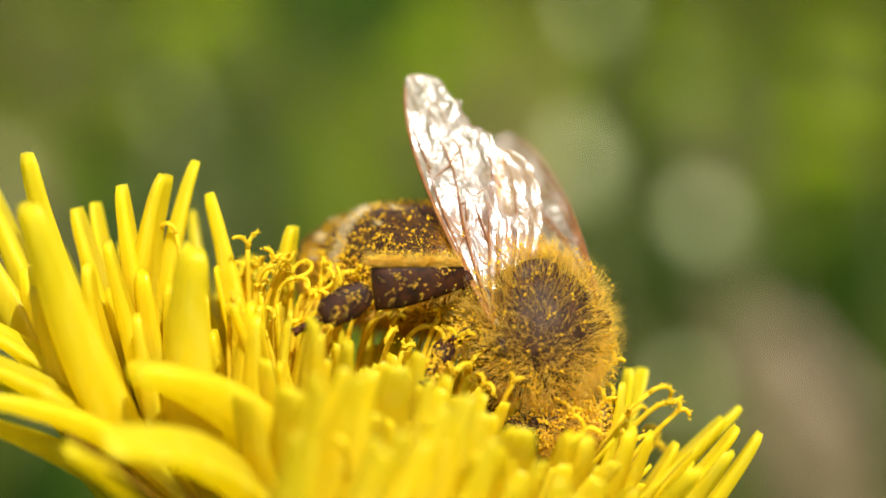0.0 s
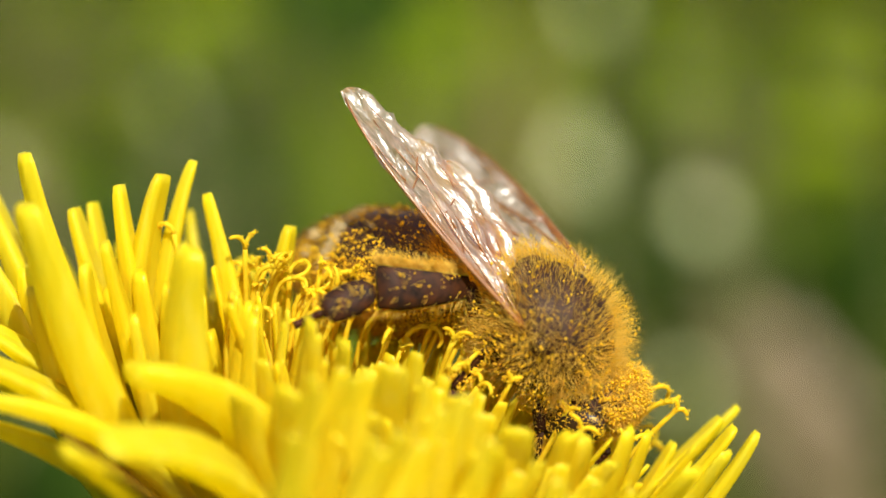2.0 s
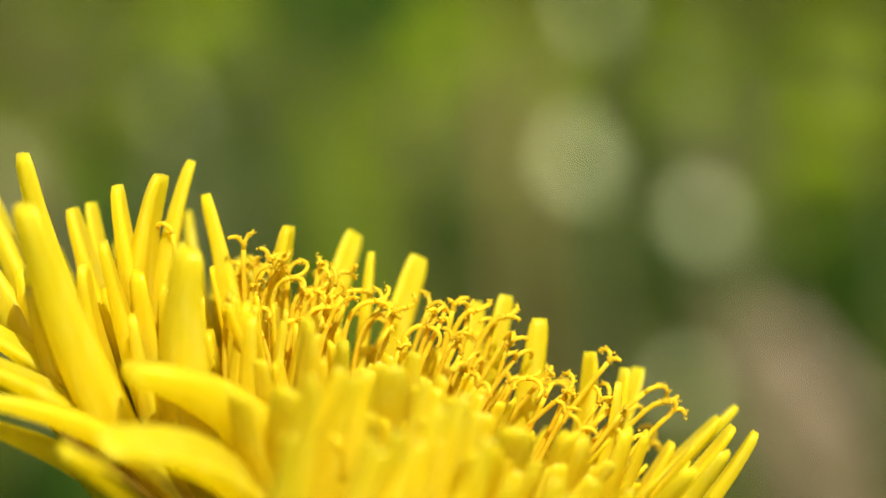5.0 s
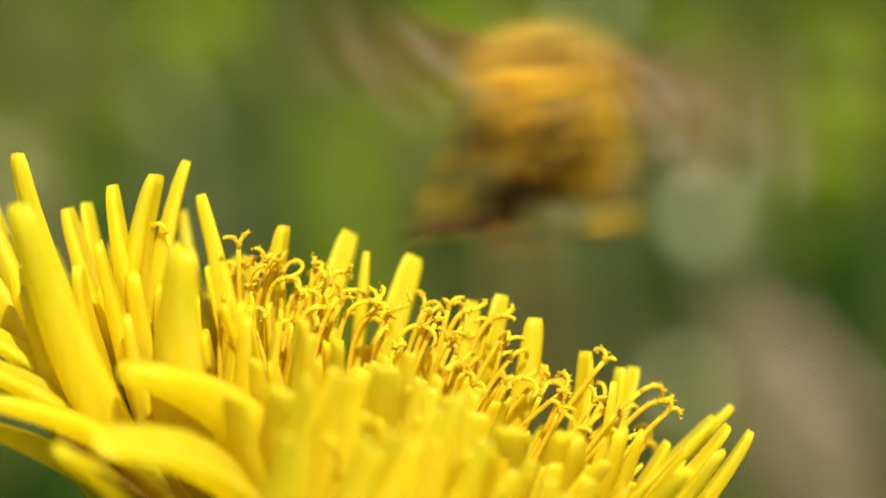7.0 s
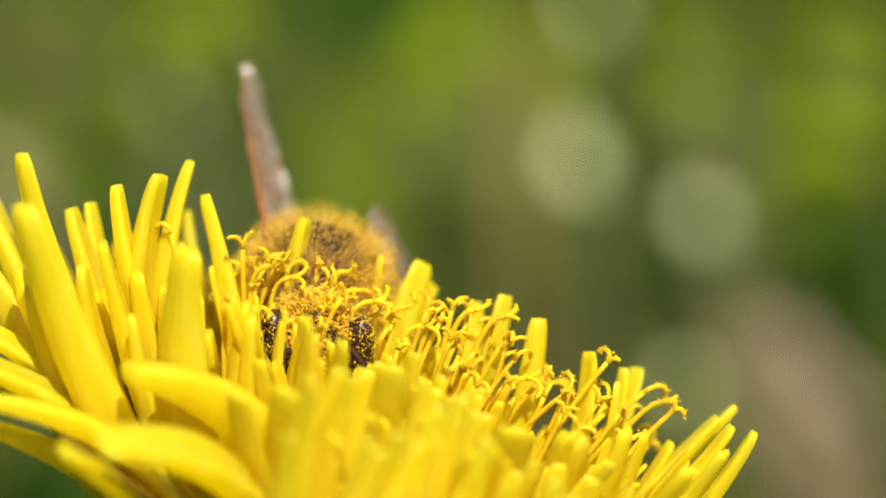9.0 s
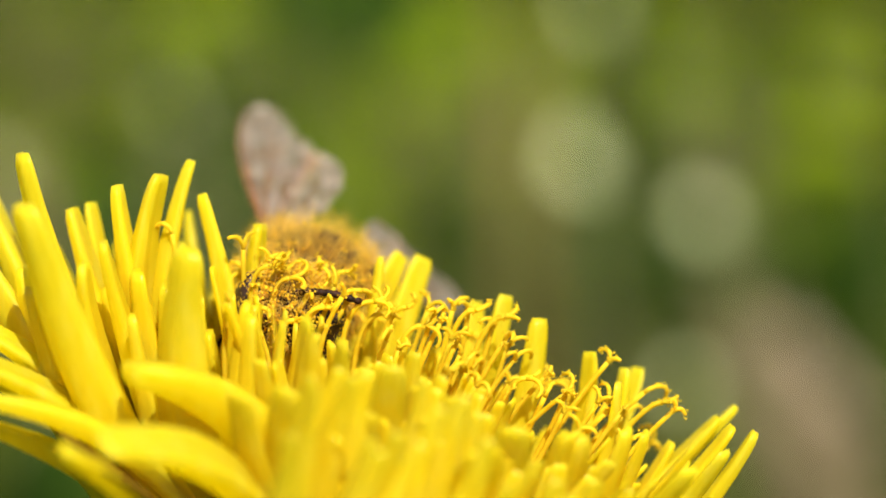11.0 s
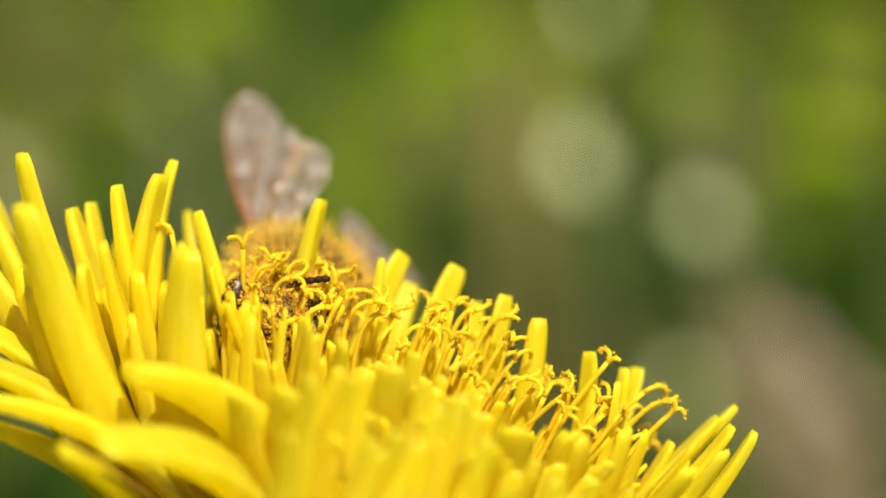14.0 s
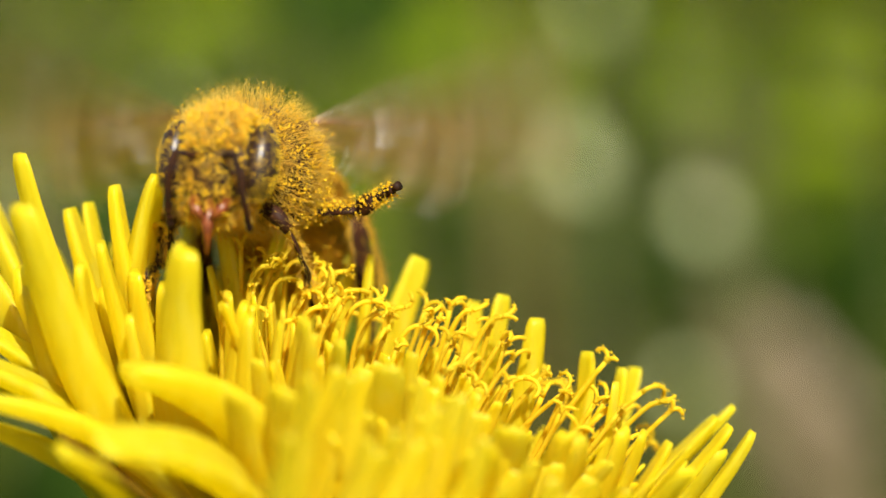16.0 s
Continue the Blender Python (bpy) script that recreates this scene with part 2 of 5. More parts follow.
# ---- the meadow behind ----
def meadow():
    rng = np.random.default_rng(5)
    xs = np.concatenate([-np.geomspace(60, 0.3, 14), np.linspace(-0.25, 0.25, 9), np.geomspace(0.3, 60, 14)])
    ys = np.concatenate([-np.geomspace(60, 0.3, 12), np.linspace(-0.2, 2.0, 30), np.geomspace(2.3, 120, 16)])
    v = [(x, y, 0.004 * noise.noise((x * 6, y * 6, 0)) if abs(x) < 3 and abs(y) < 3 else 0) for y in ys for x in xs]
    w = len(xs)
    f = [(j * w + i, j * w + i + 1, (j + 1) * w + i + 1, (j + 1) * w + i) for j in range(len(ys) - 1) for i in range(w - 1)]
    me = mesh_of("ground", v, f, GROUND, scale=1)
    tagged(new("ground", me), "uneven green and brown meadow ground under grass", "ground", kind="structure")

    def blades(name, count, near, reach, high, mat, label, wide):
        vs, fs = [], []
        for k in range(count):
            r, q = near + (reach - near) * math.sqrt(rng.random()) * rng.uniform(0.5, 1.0), rng.uniform(0, 6.28)
            x, y = r * math.cos(q), 0.05 + r * math.sin(q)
            if -0.5 < y < 0.25 and abs(x) < 0.08:
                continue
            h, a, lean, wd = rng.uniform(*high), rng.uniform(0, 6.28), rng.uniform(0.1, 0.7), rng.uniform(*wide)
            if y < 0.3 and r < 0.6:
                h *= 0.5
            d, s = np.array((math.cos(a), math.sin(a), 0)), np.array((-math.sin(a), math.cos(a), 0))
            o = len(vs)
            for i, (u, ww) in enumerate(((0, 0.7), (0.35, 1.0), (0.7, 0.75), (1, 0.08))):
                p = np.array((x, y, -0.002)) + d * lean * h * u * u + np.array((0, 0, h * u * (1 - 0.25 * lean * u)))
                vs += [p - s * wd * ww, p + s * wd * ww + d * 0.0003]
                if i:
                    b = o + 2 * (i - 1)
                    fs.append((b, b + 1, b + 3, b + 2))
        tagged(new(name, mesh_of(name, vs, fs, mat, scale=1)), label, "grass", kind="stuff")

    blades("grass", 22000, 0.1, 2.4, (0.03, 0.085), GRASS, "soft green meadow grass round the flower", (0.0012, 0.0028))
    blades("far_grass", 22000, 1.6, 9.0, (0.06, 0.15), GRASS, "distant green meadow grass", (0.004, 0.008))
    blades("dry_grass", 1500, 0.25, 2.2, (0.02, 0.07), DRY, "dry straw-coloured blades among the grass", (0.001, 0.002))


def leaf_shape(length, width, cup=0.2, teeth=0.0):
    """A leaf blade lying along +x, with a midrib fold and some thickness."""
    top, n = [], 10
    for i in range(n + 1):
        s = i / n
        w = width / 2 * (math.sin(math.pi * min(1, s * 0.97 + 0.03)) ** 0.7) * (1 + teeth * math.sin(s * 40))
        z = length * 0.12 * math.sin(s * 2.6)
        top += [(s * length, -w, z + cup * w), (s * length, 0, z), (s * length, w, z + cup * w)]
    under = [(x, y, z - 0.25) for x, y, z in top]
    m = len(top)
    f = []
    for i in range(n):
        for j in (0, 1):
            a = 3 * i + j
            f.append((a, a + 3, a + 4, a + 1))
            f.append((m + a, m + a + 1, m + a + 4, m + a + 3))
        for a, b in ((3 * i, 3 * i + 3), (3 * i + 5, 3 * i + 2)):
            f.append((a, m + a, m + b, b))
    return np.array(top + under), f


def stalked_leaf(name, place, size, mat, label, tilt=50, turn=0, slim=1.0, group=""):
    """A leaf held up on a thin stalk that rises from the ground below it."""
    foot = Vector((place.x + 0.01, place.y + 0.015, 0))
    top = new(name)
    top.location = foot
    tagged(top, label, "plant", group)
    d = (place - foot) / MM
    stalk = [(0, 0, -2), (d.x * 0.15, d.y * 0.15, d.z * 0.5), (d.x * 0.6, d.y * 0.6, d.z * 0.85), (d.x, d.y, d.z)]
    part("stalk", tube(stalk, [0.7, 0.6, 0.5, 0.35], 6, side=(1, 0.2, 0)), STEM, top)
    m = Matrix.Translation(place - foot) @ pose(0, 0, 0, tilt, 0, turn)
    v, f = leaf_shape(size, size * slim)
    v = v - np.array((size / 2, 0, 0))
    part("blade", (v, f), mat, top, at=m)
    return top


def far(u, v, depth):
    """A place seen in the direction of stage point (u, v) at that many millimetres from the lens."""
    k = depth / REACH
    return EYE + MM * (u * k * RIGHT + v * k * UP + depth * AHEAD)


meadow()
# pale leaves added to blur into bright discs, their glint painted as colour
for u, v, depth, size, slim in [(4.35, 2.75, 350, 8.6, 0.95), (8.5, 1.0, 350, 6.2, 0.95), (4.9, 7.8, 420, 7.5, 0.9), (1.2, 4.6, 480, 6.0, 0.8), (7.9, -4.4, 340, 4.4, 0.8), (-14.4, 2.4, 400, 8.0, 0.8), (6.6, 5.2, 520, 6.0, 0.9), (-14.6, -7.6, 300, 4.5, 0.8)]:
    stalked_leaf("clover_leaf", far(u, v, depth), size, PALE_GLINT, "pale round leaf on a thin stalk, a sun glint put into its colour", 62, 58 if size > 6.5 else 90 * u, slim, "pale leaves in the grass")
for u, v, depth, size in [(-3.4, 2.2, 470, 20), (-9.0, 5.4, 660, 24), (-7.0, 7.8, 660, 18), (12.4, 2.6, 450, 24), (13.4, 7.4, 560, 22), (9.6, 6.9, 600, 22), (-5.5, 4.4, 560, 18), (-0.6, 5.6, 620, 24), (3.2, 4.2, 640, 20), (3.4, 5.9, 600, 22), (-11.5, 2.6, 620, 20), (12.0, 5.4, 640, 24), (7.0, 8.0, 640, 24), (1.6, 7.0, 540, 22), (5.4, 6.6, 560, 20), (8.4, 5.4, 560, 16), (2.2, 2.8, 560, 16), (0.4, 8.2, 640, 20), (-12.5, 8.0, 640, 20)]:
    stalked_leaf("meadow_leaf", far(u, v, depth), size, LEAF, "bright green broad leaf standing in the grass", 65, 70 * v, 0.6, "broad leaves in the grass")
# dark leaves added to make the dark patches behind the flower
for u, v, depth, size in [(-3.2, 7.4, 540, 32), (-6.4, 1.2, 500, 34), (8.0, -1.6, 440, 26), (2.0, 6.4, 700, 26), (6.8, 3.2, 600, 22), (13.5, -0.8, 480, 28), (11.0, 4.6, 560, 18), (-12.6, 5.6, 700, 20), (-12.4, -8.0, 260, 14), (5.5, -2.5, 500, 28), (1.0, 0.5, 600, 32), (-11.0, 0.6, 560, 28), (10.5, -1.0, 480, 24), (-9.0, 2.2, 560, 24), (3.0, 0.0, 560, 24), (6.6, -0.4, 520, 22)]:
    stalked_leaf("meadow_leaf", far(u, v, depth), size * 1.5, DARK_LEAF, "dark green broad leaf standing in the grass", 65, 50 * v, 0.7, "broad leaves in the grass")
for u, v, depth, size in [(11.2, -3.2, 330, 10), (12.4, -4.6, 350, 11), (11.9, -4.0, 380, 8), (-14.6, -1.6, 360, 10), (13.4, -5.6, 350, 9)]:
    stalked_leaf("withered_leaf", far(u, v, depth), size, DRY, "withered pinkish brown leaf among green grass", 60, -50, 0.5, "withered leaves in the grass")



def tall_blade(low, high, depth, wide, mat, label, kind_name="grass_blade"):
    """A long folded blade that grows out of the ground through two places, given as stage directions at one depth."""
    a, b = far(*low, depth), far(*high, depth)
    k = max(0.0, a.z / max(1e-4, b.z - a.z))
    foot = a + (a - b) * min(k, 1.6)
    foot.z = 0
    top = tagged(new(kind_name), label, "grass", "tall blades in the grass")
    top.location = foot
    ends = [np.array(p - foot) / MM for p in (foot, a, a.lerp(b, 0.5), b, b + (b - a) * 0.15)]
    ends[0] = ends[0] + (0, 0, -2)
    line = [ends[i] + (ends[i + 1] - ends[i]) * q for i in range(4) for q in (0, 0.33, 0.67)] + [ends[4]]
    loops = []
    for i, (p, (t, e, c)) in enumerate(zip(line, frames_along(line, (1, 0.15, 0)))):
        w = wide / 2 * (0.55 + 0.45 * math.sin(math.pi * min(1, i / 9))) * (1 if i < 8 else max(0.06, 1 - (i - 7) / 5.2))
        loops.append(np.array([p - e * w + c * 0.18 * w, p + c * 0.02, p + e * w + c * 0.18 * w, p + e * w * 0.98 + c * (0.18 * w + 0.3), p + c * 0.4, p - e * w * 0.98 + c * (0.18 * w + 0.3)]))
    part("blade", rings(loops), mat, top)


# tall blades; the dark green ones are added to deepen dark patches
for low, high, depth, wide, mat, label in [
        ((2.6, -0.4), (2.4, 8.5), 430, 4.0, BROWN_STALK, "brown upright stalk standing in the grass"),
        ((12.0, -7.5), (9.6, -1.8), 330, 7.5, DULL_DRY, "withered pinkish brown blade leaning over green grass"),
        ((13.8, -7.0), (11.4, -2.8), 350, 5.0, DULL_DRY, "withered pinkish brown blade leaning over green grass"),
        ((9.3, -7.9), (7.4, -3.7), 340, 6.0, GREY_LEAF, "dull grey-green blade leaning in the grass"),
        ((-2.9, -0.7), (-3.9, 5.4), 450, 12.0, MID_LEAF, "green broad blade standing in the grass"),
        ((-13.6, 2.6), (-12.8, 8.5), 400, 5.0, GREY_LEAF, "dull grey-green upright blade in the grass"),
        ((-13.2, 0.4), (-14.3, 3.2), 320, 4.0, DULL_DRY, "withered pinkish brown blade beside the flower"),
        ((0.0, 0.2), (0.4, 5.4), 520, 9.0, GREY_LEAF, "dull grey-green upright blade in the grass"),
        ((11.5, 0.2), (12.2, 4.0), 470, 13.0, MID_LEAF, "green broad blade standing in the grass"),
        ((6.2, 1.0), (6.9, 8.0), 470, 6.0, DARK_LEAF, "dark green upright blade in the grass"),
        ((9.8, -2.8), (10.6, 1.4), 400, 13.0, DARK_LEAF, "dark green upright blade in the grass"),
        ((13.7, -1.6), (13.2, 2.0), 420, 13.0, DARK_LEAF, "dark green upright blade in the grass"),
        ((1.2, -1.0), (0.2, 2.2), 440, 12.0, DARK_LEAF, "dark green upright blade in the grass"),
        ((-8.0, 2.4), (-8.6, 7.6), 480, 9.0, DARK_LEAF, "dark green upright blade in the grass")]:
    tall_blade(low, high, depth, wide, mat, label)

# small leaves added as bright specks; every fourth has the glint colour
mrng = np.random.default_rng(77)
for k in range(52):
    u, v, depth = mrng.uniform(-15, 15), mrng.uniform(-3, 9), mrng.uniform(340, 640)
    mat, size, tint = (PALE_GLINT, mrng.uniform(2.5, 4.5), "pale") if k % 4 == 0 else (LEAF, mrng.uniform(5, 10), "bright green")
    stalked_leaf("small_leaf", far(u, v, depth), size, mat, "small " + tint + " leaf on a thin stalk in the grass", 60, mrng.uniform(0, 360), 0.8, "small leaves in the grass")

# ---- the dandelion ----
AXIS = unit((0.34, 0.90, -0.26))
HEAD = np.array((-2.6, -14.0, 3.6))
side_a = unit(np.cross(AXIS, (0, 0, 1.0)))
side_b = np.cross(AXIS, side_a)
FOOT = Vector((st(*HEAD).x - 0.004, st(*HEAD).y + 0.002, 0))
dandelion = tagged(new("dandelion"), "open yellow dandelion flower head tilted on its stem", "flower")
dandelion.location = FOOT


def flower_mm(p):
    """Stage millimetres to millimetres in the flower's own space."""
    q = st(*p) - FOOT
    return np.array((q.x, q.y, q.z)) / MM


RING = 18


def floret_shape(base, mid, tip, width, inward, rng, belly=1.2, flat=0.75, point=0.94):
    """A strap-shaped floret: thin tube at its foot, channelled blade, blunt toothed tip. base is its origin."""
    b, m, t = (np.asarray(x, float) for x in (base, mid, tip))
    u = np.linalg.norm(m - b) / (np.linalg.norm(m - b) + np.linalg.norm(t - m))
    c = (m - (1 - u) ** 2 * b - u * u * t) / (2 * u * (1 - u))
    us = np.concatenate([np.linspace(0, 0.9, 12), [0.95, 0.985, 1.0]])
    pts = np.array([(1 - s) ** 2 * b + 2 * s * (1 - s) * c + s * s * t for s in us]) - b
    loops = []
    twist = rng.uniform(-0.5, 0.5)
    for k, (p, (tn, nrm, lat)) in enumerate(zip(pts, frames_along(pts, inward))):
        s = us[k]
        wd = width / 2 * float(np.interp(s, [0, 0.15, 0.45, 0.7, 0.9, 1.0], [0.55, 0.8, belly, 0.5 * belly + 0.58, 1.04 * min(1, point + 0.1), point]))
        th = wd * float(np.interp(s, [0, 0.3, 0.8, 1.0], [0.9, flat, flat, flat * 0.85])) * (1.2 / belly) ** 0.7
        round_off = (1.0 if s <= 0.9 else (0.98, 0.91, 0.72)[k - 12])
        ca, sa = math.cos(twist * s), math.sin(twist * s)
        lat, nrm = ca * lat + sa * nrm, ca * nrm - sa * lat
        ring = []
        for q in range(RING):
            a = 2 * math.pi * q / RING
            x, z = math.cos(a), math.sin(a)
            if z > 0:
                z = z * 0.55 - 0.5 * (1 - abs(x)) ** 1.5
            r = 1 + 0.075 * math.cos(6 * a) * min(1, 3 * s)
            ring.append(p + round_off * r * (lat * x * wd + nrm * z * th))
        ring = np.array(ring)
        if k == len(us) - 1:
            ring += tn * 0.09 * np.array([abs(math.sin(2.5 * 2 * math.pi * q / RING)) for q in range(RING)])[:, None]
        loops.append(ring)
    return rings(loops)


def add_floret(tip, mid, width, rng, base=None, mat=None, **blade):
    """A floret from the flower's cushion through mid to tip, in stage millimetres."""
    tip = np.asarray(tip, float)
    if base is None:
        off = tip - HEAD
        off = off - np.dot(off, AXIS) * AXIS
        r = np.linalg.norm(off)
        base = HEAD + off / (r + 1e-6) * min(4.5, 0.32 * r) + AXIS * 0.3
    fb = flower_mm(base)
    inward = flower_mm(HEAD + AXIS * 14) - flower_mm(tip) + rng.normal(0, 0.8, 3)
    shape = floret_shape(fb, flower_mm(mid), flower_mm(tip), width, inward, rng, **blade)
    ob = part("floret", shape, mat or PETAL, dandelion, at=Matrix.Translation(Vector(fb) * MM))
    grew[ob.name] = (fb, flower_mm(tip))
    return ob


LEFT_FLORETS = [
    (-13.61, 3.02, -1, -13.01, 0.57, 1.09),
    (-12.88, 1.32, -5, -11.71, -2.10, 1.61),
    (-12.30, 1.29, 1, -11.58, -1.10, 1.06),
    (-11.85, 1.49, 2, -11.41, -0.74, 0.79),
    (-10.68, 2.01, 0, -10.27, -0.72, 1.05),
    (-10.87, 0.14, -2, -10.34, -2.16, 0.92),
    (-9.29, 2.32, 0, -9.79, 0.20, 1.11),
    (-8.38, 2.82, 1, -9.00, 0.39, 1.06),
    (-7.91, 1.79, 1, -7.28, -0.54, 1.01),
    (-7.86, -0.02, -5, -8.09, -2.80, 1.51),
    (-15.38, 2.10, 2, -13.68, -1.49, 1.42),
    (-15.57, 0.39, 0, -13.23, -3.32, 1.66),
]
LEFT_RIM = [
    (-15.37, -2.14, -2, -12.98, -3.62, 1.01),
    (-15.33, -3.14, -4, -12.90, -4.26, 1.08),
    (-14.83, -4.44, -5.7, -11.62, -5.15, 1.15),
    (-9.54, -3.62, -5.7, -7.56, -4.11, 2.08),
    (-9.73, -5.54, -10.4, -7.56, -5.90, 1.37),
    (-14.81, -5.25, -4, -12.36, -6.22, 1.18),
    (-11.14, -5.85, -8.5, -9.93, -6.95, 1.02),
    (-17.10, -1.53, 4, -14.52, -2.87, 1.08),
    (-13.48, 0.02, 5, -12.71, -1.54, 0.75),
    (-15.57, -3.85, 0, -13.42, -4.80, 1.03),
]
BACK_FLORETS = [
    (-5.17, 0.73, 1, -5.46, -1.10, 0.99),
    (-3.13, 0.50, 4, -3.77, -1.52, 0.87),
    (-2.47, -0.17, 2, -2.63, -2.25, 0.69),
    (-0.88, -0.31, 3, -1.51, -2.27, 0.90),
    (-1.20, -1.24, 4, -1.81, -3.06, 0.78),
    (1.03, -1.84, 3, 0.84, -3.80, 0.74),
    (2.00, -1.61, 2, 1.59, -3.57, 0.82),
    (3.06, -2.35, 1, 2.83, -4.10, 0.75),
    (4.74, -3.47, 1, 4.60, -5.22, 0.73),
    (5.93, -4.04, 2, 5.59, -6.03, 0.67),
    (6.48, -4.07, 3, 5.93, -5.70, 0.68),
    (5.55, -4.41, 0, 5.15, -6.65, 0.67),
    (-8.88, 1.19, 5, -8.53, -0.76, 0.83),
    (-1.66, -2.36, 6, -2.04, -3.90, 0.79),
]
RIGHT_FLORETS = [
    (9.60, -5.27, 2, 8.33, -6.50, 0.79),
    (10.00, -6.01, 0, 9.01, -7.58, 0.83),
    (9.28, -5.83, 0, 8.36, -7.02, 0.67),
    (8.92, -5.58, 1, 7.22, -7.28, 0.84),
    (8.83, -6.46, -2, 7.92, -7.80, 0.76),
    (5.61, -5.70, -3, 5.15, -7.36, 0.85),
    (6.28, -5.88, -2, 5.74, -7.43, 0.76),
    (3.96, -5.77, -4, 3.58, -7.29, 1.23),
    (7.39, -6.42, 1, 6.66, -7.65, 0.68),
    (7.56, -6.82, -4, 6.52, -8.18, 0.84),
]
FRONT_FLORETS = [
    (-4.23, -2.20, -4.9, -4.40, -4.57, 1.13),
    (-3.19, -2.86, -4.9, -3.42, -5.28, 0.93),
    (-1.62, -3.64, -5.3, -2.00, -5.78, 1.08),
    (-0.86, -4.37, -4, -1.23, -6.22, 0.86),
    (0.28, -4.57, -5.3, 0.02, -6.31, 1.08),
    (2.07, -5.45, -6.1, 1.67, -7.13, 1.34),
    (3.94, -5.71, -4.4, 3.57, -7.26, 0.90),
    (-5.77, -3.49, -4, -5.59, -5.68, 0.86),
    (-2.45, -4.91, -6.5, -2.85, -6.75, 1.26),
    (-4.79, -4.20, -7, -4.91, -6.37, 1.25),
    (-0.24, -5.72, -7, -0.59, -7.24, 1.44),
    (-6.27, -4.40, -6.5, -5.97, -6.58, 1.14),
    (1.11, -6.02, -7.4, 0.79, -7.55, 1.50),
    (-3.34, -5.52, -7.4, -3.59, -7.04, 1.39),
    (-1.40, -6.16, -7.8, -1.61, -7.35, 1.42),
]

heroes, grew = {}, {}
BLADES = {"left": dict(belly=2.0, flat=1.1), "rim": dict(belly=1.5, flat=1.0, point=0.85), "back": dict(belly=1.25, flat=0.85), "right": dict(belly=1.4, flat=0.9), "front": dict(belly=1.6, flat=0.45, point=0.8)}
rng = np.random.default_rng(11)
for title, rows in (("left", LEFT_FLORETS), ("rim", LEFT_RIM), ("back", BACK_FLORETS), ("right", RIGHT_FLORETS), ("front", FRONT_FLORETS)):
    for i, (u, v, w, mu, mv, wd) in enumerate(rows):
        heroes[title, i] = add_floret((u, v, w), (mu, mv, w * 0.8 + 0.4), wd, rng, **BLADES[title])


def top_of(u, w):
    """The height of the flower's crowd of tips over the stage."""
    return float(np.interp(u, [-15, -9, -5.5, -3, 0, 2, 4, 7.5, 12], [2.0, 0.6, -0.9, -1.9, -2.7, -3.9, -5.2, -5.7, -7.4])) + (0.3 * w if w < 0 else -0.15 * w)


def grown(tip, width, spread=0.62, wobble=0.25, near=0.0, **blade):
    tip = np.asarray(tip, float)
    off = tip - HEAD
    off = off - np.dot(off, AXIS) * AXIS
    mid = HEAD + off * spread + AXIS * (0.5 * np.dot(tip - HEAD, AXIS)) + rng.normal(0, wobble, 3)
    low = HEAD + off * near + AXIS * 0.3 if near else None
    return add_floret(tip, mid, width, rng, low, **blade)


